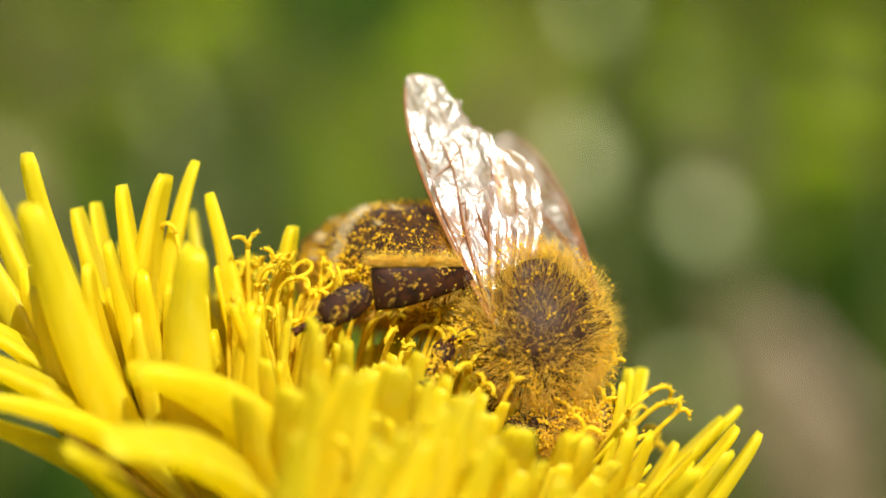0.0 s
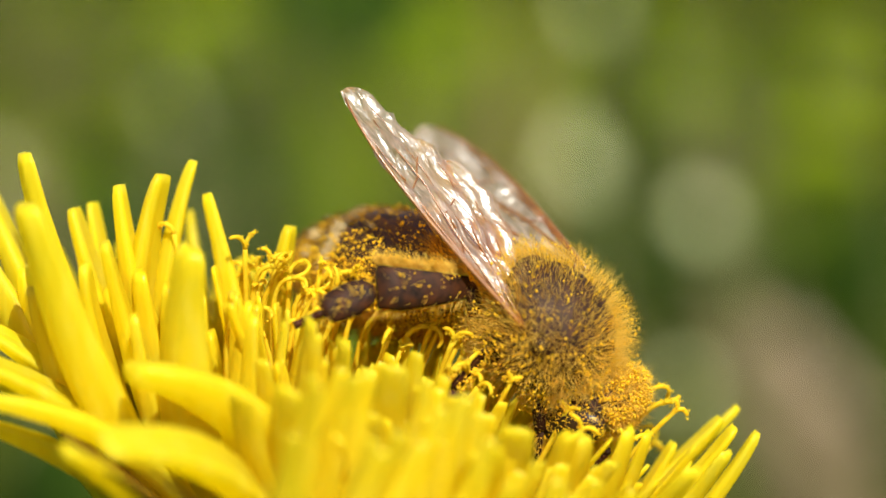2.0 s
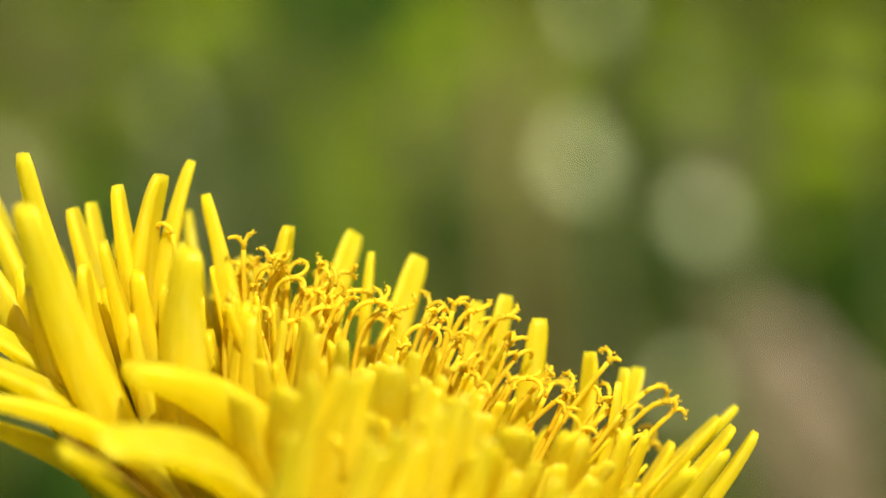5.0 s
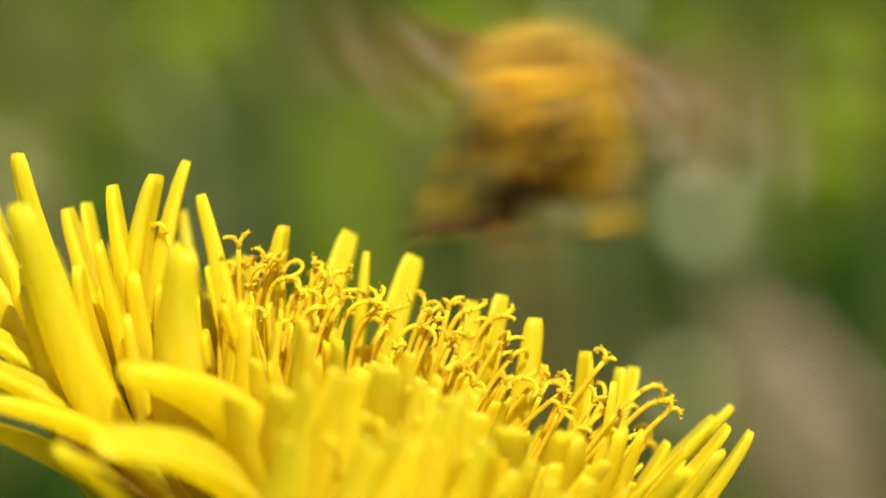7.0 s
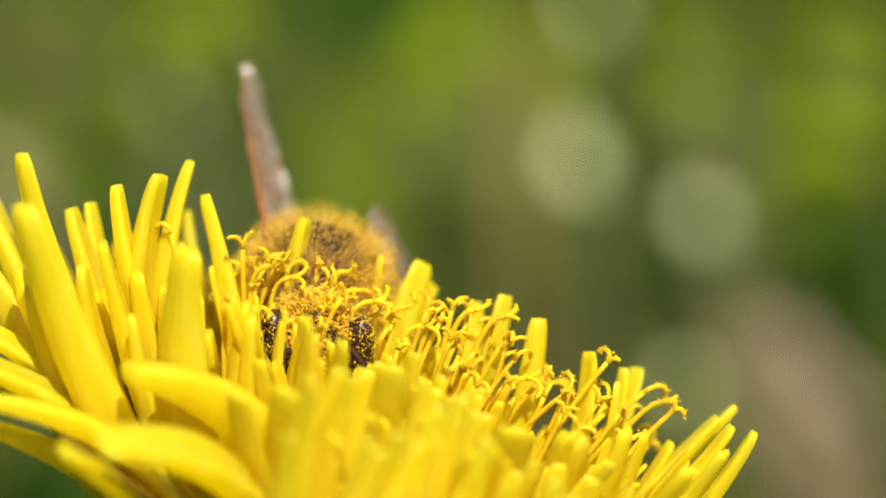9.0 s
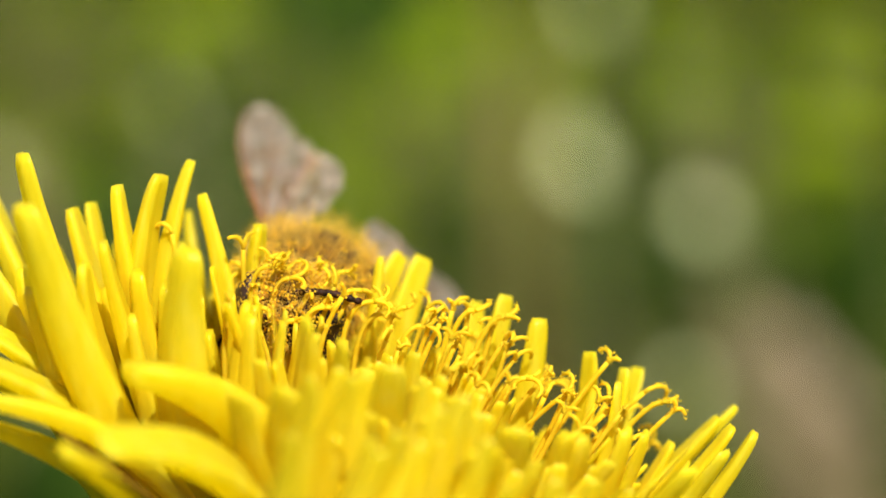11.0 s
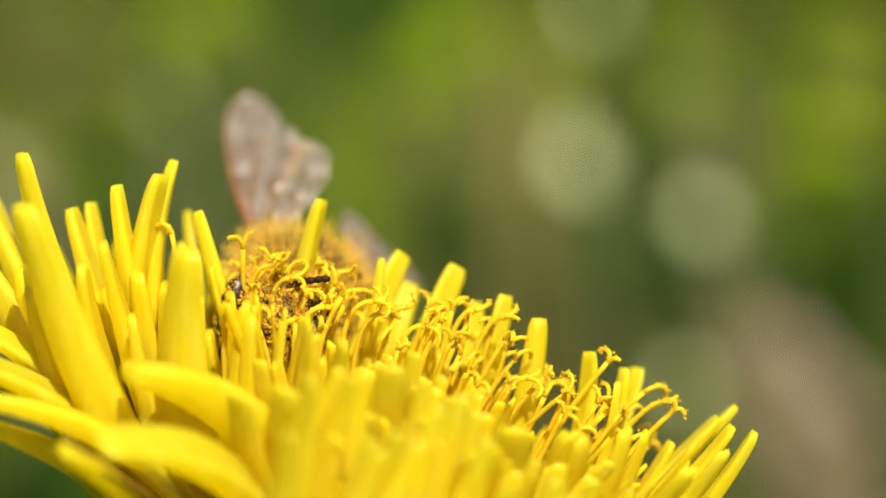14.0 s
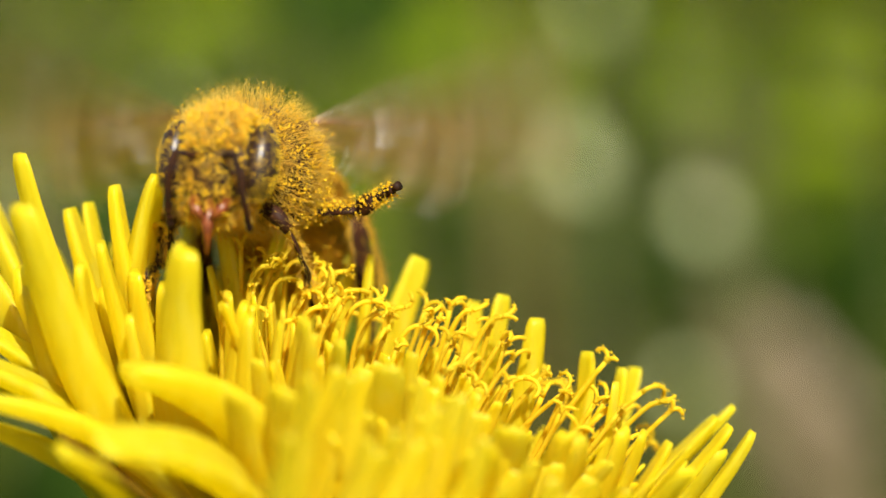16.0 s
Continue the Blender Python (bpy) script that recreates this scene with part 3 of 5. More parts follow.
def crowd():
    """The many shorter florets that fill the head."""
    for k in range(145):
        r = 10.0 * math.sqrt((k + 0.5) / 145)
        a = 2.39996 * k
        u, w = 0.8 + r * math.cos(a) + rng.normal(0, 0.4), 1.4 + 0.55 * r * math.sin(a) + rng.normal(0, 0.4)
        v = top_of(u, w) - 0.5 - abs(rng.normal(0.2, 0.7)) - 0.02 * r * r * (u > 0)
        grown((u, v, w), rng.uniform(0.5, 0.75), belly=1.3, flat=0.6)
    # near florets whose long blades stand before the crowd as a steep wall
    for k in range(46):
        q = rng.random() ** 1.3
        u, w = -5.4 + 13.4 * (k + rng.random()) / 46, -2.0 - 4.5 * q
        v = top_of(u, 0) - 0.9 - 2.0 * q + rng.normal(0, 0.35)
        grown((u, v, w), rng.uniform(0.55, 0.85), 0.8, 0.3, 0.6, belly=1.6, flat=0.5, point=rng.uniform(0.55, 0.9))
    # the nearest blades, broad and soft-tipped
    for k in range(30):
        q = rng.random()
        u, w = -4.6 + 11.5 * (k + rng.random()) / 30, -5.5 - 5.0 * q
        v = top_of(u, 0) - 1.35 - 2.6 * q * q + rng.normal(0, 0.3) - 0.1 * max(0, u)
        grown((u, v, w), rng.uniform(0.65, 0.95), 0.9, 0.3, 0.8, belly=2.0, flat=0.5, point=0.6)
    # long florets that close the rim
    for k in range(56):
        u, w = rng.uniform(-14.5, -5), rng.uniform(-3, 6)
        v = -0.9 - 0.14 * (u + 6) - abs(rng.normal(0.2, 1.5)) + 0.1 * w - 0.10 * max(0, -u - 11) ** 2
        grown((u, v, w), rng.uniform(0.85, 1.15), 0.74, 0.3, belly=1.8, flat=1.1, point=rng.uniform(0.7, 0.95))
    # outer florets that hang below the rim: brownish backs, darkened to hold the gaps' shade
    for u, v, w, mu, mv in [(-11.5, -5.6, -6.5, -9.6, -7.2), (-10.0, -6.6, -8.0, -8.4, -7.9), (-12.6, -5.2, -4.0, -10.4, -6.9), (-8.2, -6.9, -8.0, -7.0, -8.1), (-13.2, -4.2, -2.0, -10.8, -6.0), (-9.0, -5.8, -4.0, -7.6, -7.0)]:
        add_floret((u, v, w), (mu, mv, w * 0.8), 1.0, rng, mat=SHADED_BACK, belly=1.5, flat=0.4, point=0.7)
    # outer florets that spread below and behind
    for k in range(34):
        a = 2 * math.pi * k / 34 + rng.normal(0, 0.05)
        d = side_a * math.cos(a) + side_b * math.sin(a)
        if d[0] < -0.75:
            continue
        reach = rng.uniform(10, 12.5) * (0.85 if d[2] < -0.3 else 1)
        tip = HEAD + d * reach + AXIS * rng.uniform(1.0, 5.0)
        if tip[2] < -12 or tip[1] > -8.3:
            continue
        mid = HEAD + d * reach * 0.55 + AXIS * rng.uniform(3.5, 5.0)
        add_floret(tip, mid, rng.uniform(0.8, 1.1), rng)


crowd()


def style_shape(base, tip, bend, rng, thick=0.094, arch=None):
    """A thread with two curled, pollen-studded ends. arch: where its bow stands from the tip, for threads that bend over."""
    b, t = np.asarray(base, float), np.asarray(tip, float)
    c = (b + t) / 2 + np.asarray(bend, float) if arch is None else t + np.asarray(arch, float)
    pts = np.array([(1 - s) ** 2 * b + 2 * s * (1 - s) * c + s * s * t for s in np.linspace(0, 1, 13)])
    shapes = [tube(pts, np.linspace(thick * 1.15, thick * 0.9, 13), 6)]
    way = unit(pts[-1] - pts[-2])
    out = unit(np.cross(way, rng.normal(size=3)))
    line = [pts[4:]]
    for sgn in (1, -1):
        if rng.random() < 0.12:
            continue
        r, turn = rng.uniform(0.22, 0.5), rng.uniform(1.0, 3.0)
        arc = np.array([pts[-1] + way * r * math.sin(q) * 1.15 + sgn * out * r * (1 - math.cos(q)) for q in np.linspace(0, turn, 8)])
        shapes.append(tube(arc, np.linspace(thick * 0.9, thick * 0.65, 8), 6))
        line.append(np.repeat(arc, 2, axis=0))
    way = np.concatenate(line)
    k = rng.integers(0, len(way), 56)
    shapes.append(grains(way[k] + rng.normal(0, thick * 0.6, (56, 3)), rng.uniform(0.02, 0.046, 56)))
    return join(*[(v - b, f) for v, f in shapes])


def add_style(tip, rng, lean=None, arch=None):
    tip = np.asarray(tip, float)
    off = tip - HEAD
    low = tip - AXIS * rng.uniform(5, 7) - (off - np.dot(off, AXIS) * AXIS) * 0.32
    bend = rng.normal(0, 0.45, 3) if lean is None else np.asarray(lean, float)
    fb, ft = flower_mm(low), flower_mm(tip)
    return part("style", style_shape(fb, ft, bend, rng, arch=arch), STYLE, dandelion, at=Matrix.Translation(Vector(fb) * MM))


srng = np.random.default_rng(23)
for u, v, w, lean in [(-6.65, 0.0, 0.2, -0.3), (-5.5, -0.5, 0.2, -1.8), (-9.0, 0.5, 0.4, -0.2), (-4.2, -0.65, 0.6, -0.4), (-4.6, -1.6, 0.0, -1.5), (-3.3, -1.8, 0.0, -1.2), (-2.2, -1.9, 0.3, -1.3),
                      (-0.6, -2.0, 1.0, -0.4), (0.2, -2.0, 0.8, 0.3), (0.7, -2.1, 0.5, 0.5), (-0.2, -2.4, 0.0, -0.6), (0.3, -3.1, -0.5, -0.3), (1.5, -2.6, 0.6, 0.4), (1.9, -3.0, 0.2, -0.5),
                      (2.2, -3.6, 0.0, -0.7), (3.2, -4.8, -0.3, 0.4), (3.8, -4.9, -0.4, 0.6), (5.3, -3.7, 0.4, -0.2), (7.4, -5.3, 0.2, -0.3), (6.5, -4.7, 0.5, -0.4), (4.9, -5.0, -0.5, 0.2), (-6.1, -2.5, -0.5, 0.5)]:
    add_style((u, v, w), srng, (lean, 0.2, 0.3))
# threads that rise and bow over towards the flower's middle
for u, v, w, bow in [(-5.65, -0.55, -0.3, 1.6), (-5.1, -0.95, -0.1, 1.3), (-4.35, -1.35, 0.1, 1.5), (-3.95, -1.9, -0.4, 1.4), (-3.3, -0.75, 0.4, 1.2), (-2.75, -1.35, 0.0, 1.9), (-2.35, -1.7, -0.3, 1.7), (-2.0, -2.1, 0.2, 1.5),
                     (-4.9, -2.3, -0.8, 1.2), (-6.0, -1.9, -0.9, 1.0), (-1.3, -1.9, 0.2, 1.1), (-0.7, -2.5, -0.2, 1.4), (0.9, -2.0, 0.2, 0.9), (1.9, -2.2, 0.1, 1.0), (2.6, -4.2, -0.2, 0.8), (7.0, -5.0, 0.0, 0.7)]:
    add_style((u, v, w), srng, arch=(-bow, 0.1, 0.10 * bow + srng.uniform(-0.1, 0.15)))
for k in range(48):
    u, w = srng.uniform(-7, 7.8), srng.uniform(-2.5, 3.0)
    arch = -1.3 * math.exp(-((u + 4) / 2.5) ** 2)
    add_style((u, top_of(u, w) + srng.uniform(-0.8, 0.7), w), srng, srng.normal((arch, 0.2, 0.1), (0.5, 0.3, 0.4)))


def under_head():
    """Cushion, bracts and stem below the florets."""
    hm, ax = flower_mm(HEAD), unit(flower_mm(HEAD + AXIS) - flower_mm(HEAD))
    prof = [(-7.0, 1.2), (-6.2, 2.6), (-4.5, 4.4), (-2.5, 5.2), (-0.6, 5.3), (0.4, 4.9), (0.9, 3.0), (1.1, 0.6)]
    part("receptacle", tube([hm + ax * h for h, r in prof], [r for h, r in prof], 20, side=(1, 0.2, 0.1)), BRACT, dandelion, "green cushion under the florets")
    top = hm - ax * 6.6
    line = [np.array((0, 0, -3.0)), np.array((0.4, 0.3, top[2] * 0.35)), np.array((-0.6, 0.6, top[2] * 0.75)), top - ax * 5, top]
    fine = []
    for i in range(len(line) - 1):
        fine += [line[i] + (line[i + 1] - line[i]) * s for s in (0, 0.25, 0.5, 0.75)]
    fine.append(line[-1])
    part("stem", tube(fine, [1.9] * len(fine), 12, side=(1, 0.1, 0)), STEM, dandelion, "smooth reddish green hollow stem")
    brng = np.random.default_rng(3)
    for k in range(30):
        a = 2 * math.pi * k / 15 + 0.1 * (k // 15)
        d = side_a * math.cos(a) + side_b * math.sin(a)
        up = k < 15
        b = HEAD + d * 4.6 - AXIS * 3.4
        m = HEAD + d * (6.2 if up else 6.6) - AXIS * (0.5 if up else 3.6)
        t = HEAD + d * brng.uniform(8.0, 9.0) + AXIS * (brng.uniform(3.2, 4.4) if up else -brng.uniform(5.5, 7.0))
        fb = flower_mm(b)
        shape = floret_shape(fb, flower_mm(m), flower_mm(t), 2.0, ax, brng)
        v = shape[0].reshape(-1, RING, 3)
        for i in range(len(v)):
            c = v[i].mean(axis=0)
            v[i] = c + (v[i] - c) * max(0.06, 1.15 - (i / (len(v) - 1)) ** 2 * 1.1)
        part("bract", (v.reshape(-1, 3), shape[1]), BRACT, dandelion, at=Matrix.Translation(Vector(fb) * MM))


under_head()

# ---- the honeybee: x forward, y to its left, z up, from the middle of its thorax ----
brng = np.random.default_rng(41)
bee = tagged(new("honeybee"), "furry brown honeybee dusted all over with yellow pollen", "bee")


def on_ball(n, rx, ry, rz, at, keep):
    """Random places and outward ways on an egg shape, kept where keep(way) is large."""
    w = brng.normal(size=(n * 3, 3))
    w /= np.linalg.norm(w, axis=1, keepdims=True)
    w = w[brng.random(len(w)) < np.array([keep(q) for q in w])][:n]
    p = w * (rx, ry, rz)
    nrm = p / np.array((rx, ry, rz)) ** 2
    return p + np.asarray(at, float), nrm / np.linalg.norm(nrm, axis=1, keepdims=True)


def make_thorax():
    v, f = ball(2.45, 2.18, 2.05, nu=36, nv=26)
    v = v + 0.03 * np.array([[noise.noise(Vector(q * 2.2))] for q in v]) * v
    thorax = part("thorax", (v, f), CHITIN, bee, "dark thorax under golden fur")
    scut = ball(0.5, 0.9, 0.26, (-1.5, 0, 1.42), 20, 12)
    part("scutellum", scut, CHITIN, thorax)

    def thick(q):
        if abs(q[1]) > 0.5 and -0.35 < q[0] < 0.6 and -0.75 < q[2] < 0.25:
            return 0.3
        return 0.20 + 0.80 * min(1, max(0, (0.95 - q[2]) * 2.1)) if q[0] < 0.62 else 0.95

    def tufts(count, keep, low, high, mat, name, label, lift=0.28):
        p, n = on_ball(count, 2.40, 2.13, 2.0, (0, 0, 0), keep)
        clump = np.array([noise.noise_vector(Vector(q) * 1.6) for q in p])
        way = n + brng.normal(0, lift * 0.6, n.shape) + 0.55 * clump + np.array((-0.25, 0, 0.05))
        part(name, hairs(p, way, brng.uniform(low, high, len(p)), 0.0065, 0.3, brng), mat, thorax, label, kind="stuff")
    tufts(8200, thick, 0.5, 1.15, FUR, "fur", "dense golden fur")
    tufts(2200, lambda q: 0 if q[0] > 0.35 else 0.9 if q[2] < 0.75 else 0.2, 0.25, 0.6, DARK_HAIR, "underfur", "short brown hair under the golden fur")
    p, n = on_ball(3600, 2.46, 2.18, 2.06, (0, 0, 0), lambda q: (0.3 + 0.7 * (q[2] < 0.6)) * (noise.noise(Vector(q) * 5.0) + 0.6 * noise.noise(Vector(q) * 12.0) > -0.05))
    p = p + n * (brng.random((len(p), 1)) ** 2) * 0.8
    part("pollen", grains(p, 0.016 + 0.036 * brng.random(len(p)) ** 1.5), DUST, thorax, "scattered yellow pollen grains", kind="stuff")
    p, n = on_ball(9000, 2.47, 2.2, 2.07, (0, 0, 0), lambda q: 0.25 if q[2] > 0.7 else 0.9)
    part("dust", specks(p + n * (brng.random((len(p), 1)) ** 2) * 0.3, brng.uniform(0.008, 0.018, len(p))), DUST, thorax, "fine golden pollen dust", kind="stuff")
    return thorax


ABD_LONG = 8.0
WAIST = (-2.0 * MM, 0, -0.25 * MM)


def girth(s):
    """Half width of the abdomen at s from waist to tip."""
    return float(np.interp(s, [0, 0.05, 0.12, 0.22, 0.36, 0.52, 0.66, 0.78, 0.88, 0.95, 0.985, 1.0], [0.5, 1.25, 1.8, 2.14, 2.26, 2.25, 2.08, 1.72, 1.22, 0.74, 0.40, 0.12]))


def abd_place(s, a, grow=0.0):
    """A place on the abdomen: s along it, a round it (0 is its left side, 90 its back)."""
    r = girth(s) + grow
    return np.array((-s * ABD_LONG, r * math.cos(a), 0.89 * r * math.sin(a) - 0.4 * s * s))


def sheet(rows):
    """A curved plate through open rows of points."""
    n = len(rows[0])
    f = [(i * n + j, i * n + j + 1, (i + 1) * n + j + 1, (i + 1) * n + j) for i in range(len(rows) - 1) for j in range(n - 1)]
    return np.concatenate(rows), f


def make_abdomen():
    ab = new("abdomen")
    ab.parent = bee
    ab.matrix_basis = pose(*WAIST)
    cuts = [0.0, 0.17, 0.34, 0.50, 0.66, 0.81, 1.0]
    for i in range(6):
        loops = []
        for k in range(7):
            s = cuts[i] - (0.03 if i else 0) + (cuts[i + 1] - cuts[i] + (0.03 if i else 0)) * k / 6
            s = min(s, 0.999)
            g = -0.05 + 0.09 * k / 6 - (0.06 if k == 6 and i < 5 else 0)
            loops.append(np.array([abd_place(s, 2 * math.pi * j / 40, g) for j in range(40)]))
        whole = np.array(loops)
        upper = [np.concatenate([w[37:], w[:24]]) for w in whole]
        lower = [w[23:38] * (1, 0.985, 0.985) for w in whole]
        part("tergite", sheet(upper), PLATE, ab, "overlapping dark glossy body plate")
        part("sternite", sheet(lower), AMBER, ab, "amber belly plate, coloured brighter for the flower's bounced glow")
    roots, ways, lens = [], [], []
    cream = [[], [], []]
    proots, psizes = [], []
    dark = [[], [], []]
    amber = [[], [], []]
    for _ in range(26000):
        s, a = brng.uniform(0.02, 0.99), brng.uniform(0, 6.283)
        up = math.sin(a)
        ph = [((s - c) / 0.155) for c in cuts[:-1] if s >= c][-1]
        p = abd_place(s, a)
        n = unit((-0.2, math.cos(a), math.sin(a)))
        band = ph < 0.28 and s > 0.3
        belly = up < -0.25
        fuzz = s < 0.24
        if band and ph < 0.26 and s > 0.45 and up > 0.15 and noise.noise(Vector((s * 14, a * 4.0, 2))) > float(np.interp(s, [0.45, 0.6, 0.65, 0.72, 0.8, 0.85], [0.35, 0.2, -0.35, -0.3, 0.0, 0.3])):
            for _k in range(2):
                cream[0].append(p + brng.normal(0, 0.04, 3)), cream[1].append(n * 0.5 + np.array((-1.4, 0, 0)) + brng.normal(0, 0.2, 3)), cream[2].append(brng.uniform(0.25, 0.45))
        elif not belly and s > 0.3 and up < 0.45 and brng.random() < 0.4:
            amber[0].append(p), amber[1].append(n + np.array((-1.3, 0, 0)) + brng.normal(0, 0.25, 3)), amber[2].append(brng.uniform(0.2, 0.4))
        elif fuzz and brng.random() < (0.9 if up > -0.2 else 0.6) or belly and brng.random() < 0.45:
            roots.append(p), lens.append(brng.uniform(0.16, 0.34) * (2.0 if fuzz else 2.8 if belly else 1))
            ways.append(n + np.array((-0.2 if fuzz else -0.7 if belly else -1.6, 0, 0)) + brng.normal(0, 0.22, 3))
        elif brng.random() < (0.28 if up > 0.35 and s < 0.8 else 0.5):
            dark[0].append(p), dark[1].append(n + np.array((-1.2, 0, 0)) + brng.normal(0, 0.25, 3)), dark[2].append(brng.uniform(0.2, 0.45))
    # amber belly hair, which also carries the petals' orange glow in its colour
    part("belly_hair", hairs(roots, ways, lens, 0.006, 0.2, brng), AMBER_HAIR, ab, "amber belly hair", kind="stuff")
    part("side_hair", hairs(*amber, 0.007, 0.2, brng), AMBER_HAIR, ab, "amber hair on the flanks", kind="stuff")
    part("hair_band", hairs(*cream, 0.010, 0.15, brng), BELLY, ab, "pale cream hair bands", kind="stuff")
    part("hair", hairs(*dark, 0.006, 0.25, brng), DARK_HAIR, ab, "fine brown hair", kind="stuff")
    for _ in range(34000):
        s, a = brng.uniform(0.02, 0.995), brng.uniform(0, 6.283)
        up = math.sin(a)
        share = float(np.interp(up, [-0.3, 0.25, 0.6, 0.9], [0.95, 0.80, 0.40, 0.14])) + (0.35 if s > 0.85 else 0.12 if s > 0.65 else 0) + (0.3 if s < 0.2 else 0)
        clump = noise.noise(Vector((s * 30, a * 8.0, 0))) + 0.8 * noise.noise(Vector((s * 62, a * 18.0, 5)))
        if brng.random() < share and clump > -0.28 + 0.3 * max(0, up):
            proots.append(abd_place(s, a, 0.02 + 0.24 * brng.random() ** 2)), psizes.append(0.016 + 0.040 * brng.random() ** 1.6)
    fine, fsizes = [], []
    for _ in range(52000):
        s, a = brng.uniform(0.02, 0.995), brng.uniform(0, 6.283)
        up = math.sin(a)
        if brng.random() < float(np.interp(up, [-0.4, 0.3, 0.65, 0.85], [0.9, 0.75, 0.28, 0.06])) + (0.4 if s > 0.8 else 0) and noise.noise(Vector((s * 22, a * 6.0, 9))) > -0.25:
            fine.append(abd_place(s, a, 0.015 + 0.10 * brng.random() ** 2)), fsizes.append(brng.uniform(0.008, 0.019))
    part("dust", specks(fine, fsizes), DUST, ab, "fine golden pollen dust", kind="stuff")
    part("sting_tip", ball(0.3, 0.2, 0.2, (-0.985 * ABD_LONG, 0, -0.48), 14, 10), AMBER, ab)
    part("pollen", grains(proots, psizes), DUST, ab, "scattered yellow pollen grains", kind="stuff")
    return ab


antennae = {}


def make_head():
    head = new("head")
    head.parent = bee
    head.matrix_basis = pose(2.0 * MM, 0, -0.35 * MM, 0, 25, 0)
    v, f = ball(0.95, 1.65, 1.65, (0.75, 0, -0.35), 28, 20)
    v[:, 1] *= 1 - 0.22 * np.clip((-0.35 - v[:, 2]) / 1.65, 0, 1)
    part("face", (v, f), CHITIN, head, "dark face under dense pollen-dusted hair")
    for s in (1, -1):
        part("eye", ball(0.74, 0.56, 1.30, (0.92, s * 1.42, -0.25), 24, 20), EYE_SKIN, head, "large dark oval compound eye")
        scape = [(1.55, s * 0.35, -0.25), (1.95, s * 0.6, 0.1), (2.15, s * 0.95, 0.45)]
        flag = [(2.15, s * 0.95, 0.45), (2.6, s * 1.15, -0.1), (3.0, s * 1.25, -0.9), (3.2, s * 1.3, -1.9)]
        ant = join(tube(scape, [0.11, 0.10, 0.09], 8), *[ball(0.13, 0.13, 0.14, np.array(flag[k]) * (1 - q) + np.array(flag[k + 1]) * q, 8, 6) for k in range(3) for q in (0.1, 0.35, 0.6, 0.85)], tube(flag, [0.10, 0.115, 0.115, 0.09], 8))
        root = np.array(scape[0])
        antennae[s] = part("antenna", (ant[0] - root, ant[1]), LEGSKIN, head, "dark elbowed beaded antenna", at=Matrix.Translation(Vector(root) * MM))
        part("mandible", tube([(1.2, s * 0.55, -1.6), (1.35, s * 0.4, -2.0), (1.3, s * 0.1, -2.3)], [0.22, 0.2, 0.1], 8), TONGUE, head)
        p, n = on_ball(520, 0.74, 0.56, 1.30, (0.92, s * 1.42, -0.25), lambda q: 1.0 if q[1] * s > -0.1 else 0)
        part("pollen", grains(p, brng.uniform(0.012, 0.03, len(p))), DUST, head, kind="stuff")
    for x, y, z in ((1.08, 0, 1.16), (0.85, 0.30, 1.26), (0.85, -0.30, 1.26)):
        part("ocellus", ball(0.17, 0.17, 0.17, (x, y, z), 12, 8), EYE_SKIN, head, "small dark simple eye")
    part("proboscis", tube([(1.1, 0, -1.6), (1.2, 0, -2.4), (0.9, 0, -3.3)], [0.28, 0.2, 0.07], 8), TONGUE, head, "reddish brown tongue")

    def bare(q):
        return 0.06 if abs(q[1]) > 0.6 and q[2] < 0.72 else 0.95 if q[2] > 0.15 or q[0] < 0 else 0.3
    p, n = on_ball(3400, 0.95, 1.6, 1.62, (0.75, 0, -0.35), bare)
    part("fur", hairs(p, n + brng.normal(0, 0.3, n.shape) + np.array((0.1, 0, 0.3)), brng.uniform(0.35, 0.85, len(p)), 0.009, 0.25, brng), FUR, head, "short golden fur", kind="stuff")
    p, n = on_ball(4200, 1.0, 1.68, 1.7, (0.75, 0, -0.35), lambda q: bare(q) * (noise.noise(Vector(q) * 5.0) > -0.2))
    part("pollen", grains(p + n * (brng.random((len(p), 1)) ** 2) * 0.45, brng.uniform(0.018, 0.05, len(p))), DUST, head, "scattered yellow pollen grains", kind="stuff")
    return head


def wing_grid(long, lead, trail, s0, sgn, nx=56, ny=16):
    """A thin, slightly pleated membrane between a leading and a trailing edge."""
    v, f = [], []
    for i in range(nx + 1):
        s = i / nx
        for j in range(ny + 1):
            c = j / ny
            x = lead(s) * (1 - c) + trail(s) * c
            z = (0.05 * math.sin(c * 16) + 0.06 * math.sin(s * 24 + 4 * c)) * min(1, 4 * s) + 0.10 * math.sin(s * 3.0) * (c - 0.4) + 0.03 * noise.noise(Vector((s * 9, c * 5, 1.0)))
            v.append((x, sgn * (s0 + (long - s0) * s), z))
    m = ny + 1
    for i in range(nx):
        for j in range(ny):
            a = i * m + j
            f.append((a, a + 1, a + m + 1, a + m))
    return np.array(v), f


def fore_lead(s):
    return 0.22 + 0.42 * math.sin(2.6 * s) - 0.55 * s ** 7


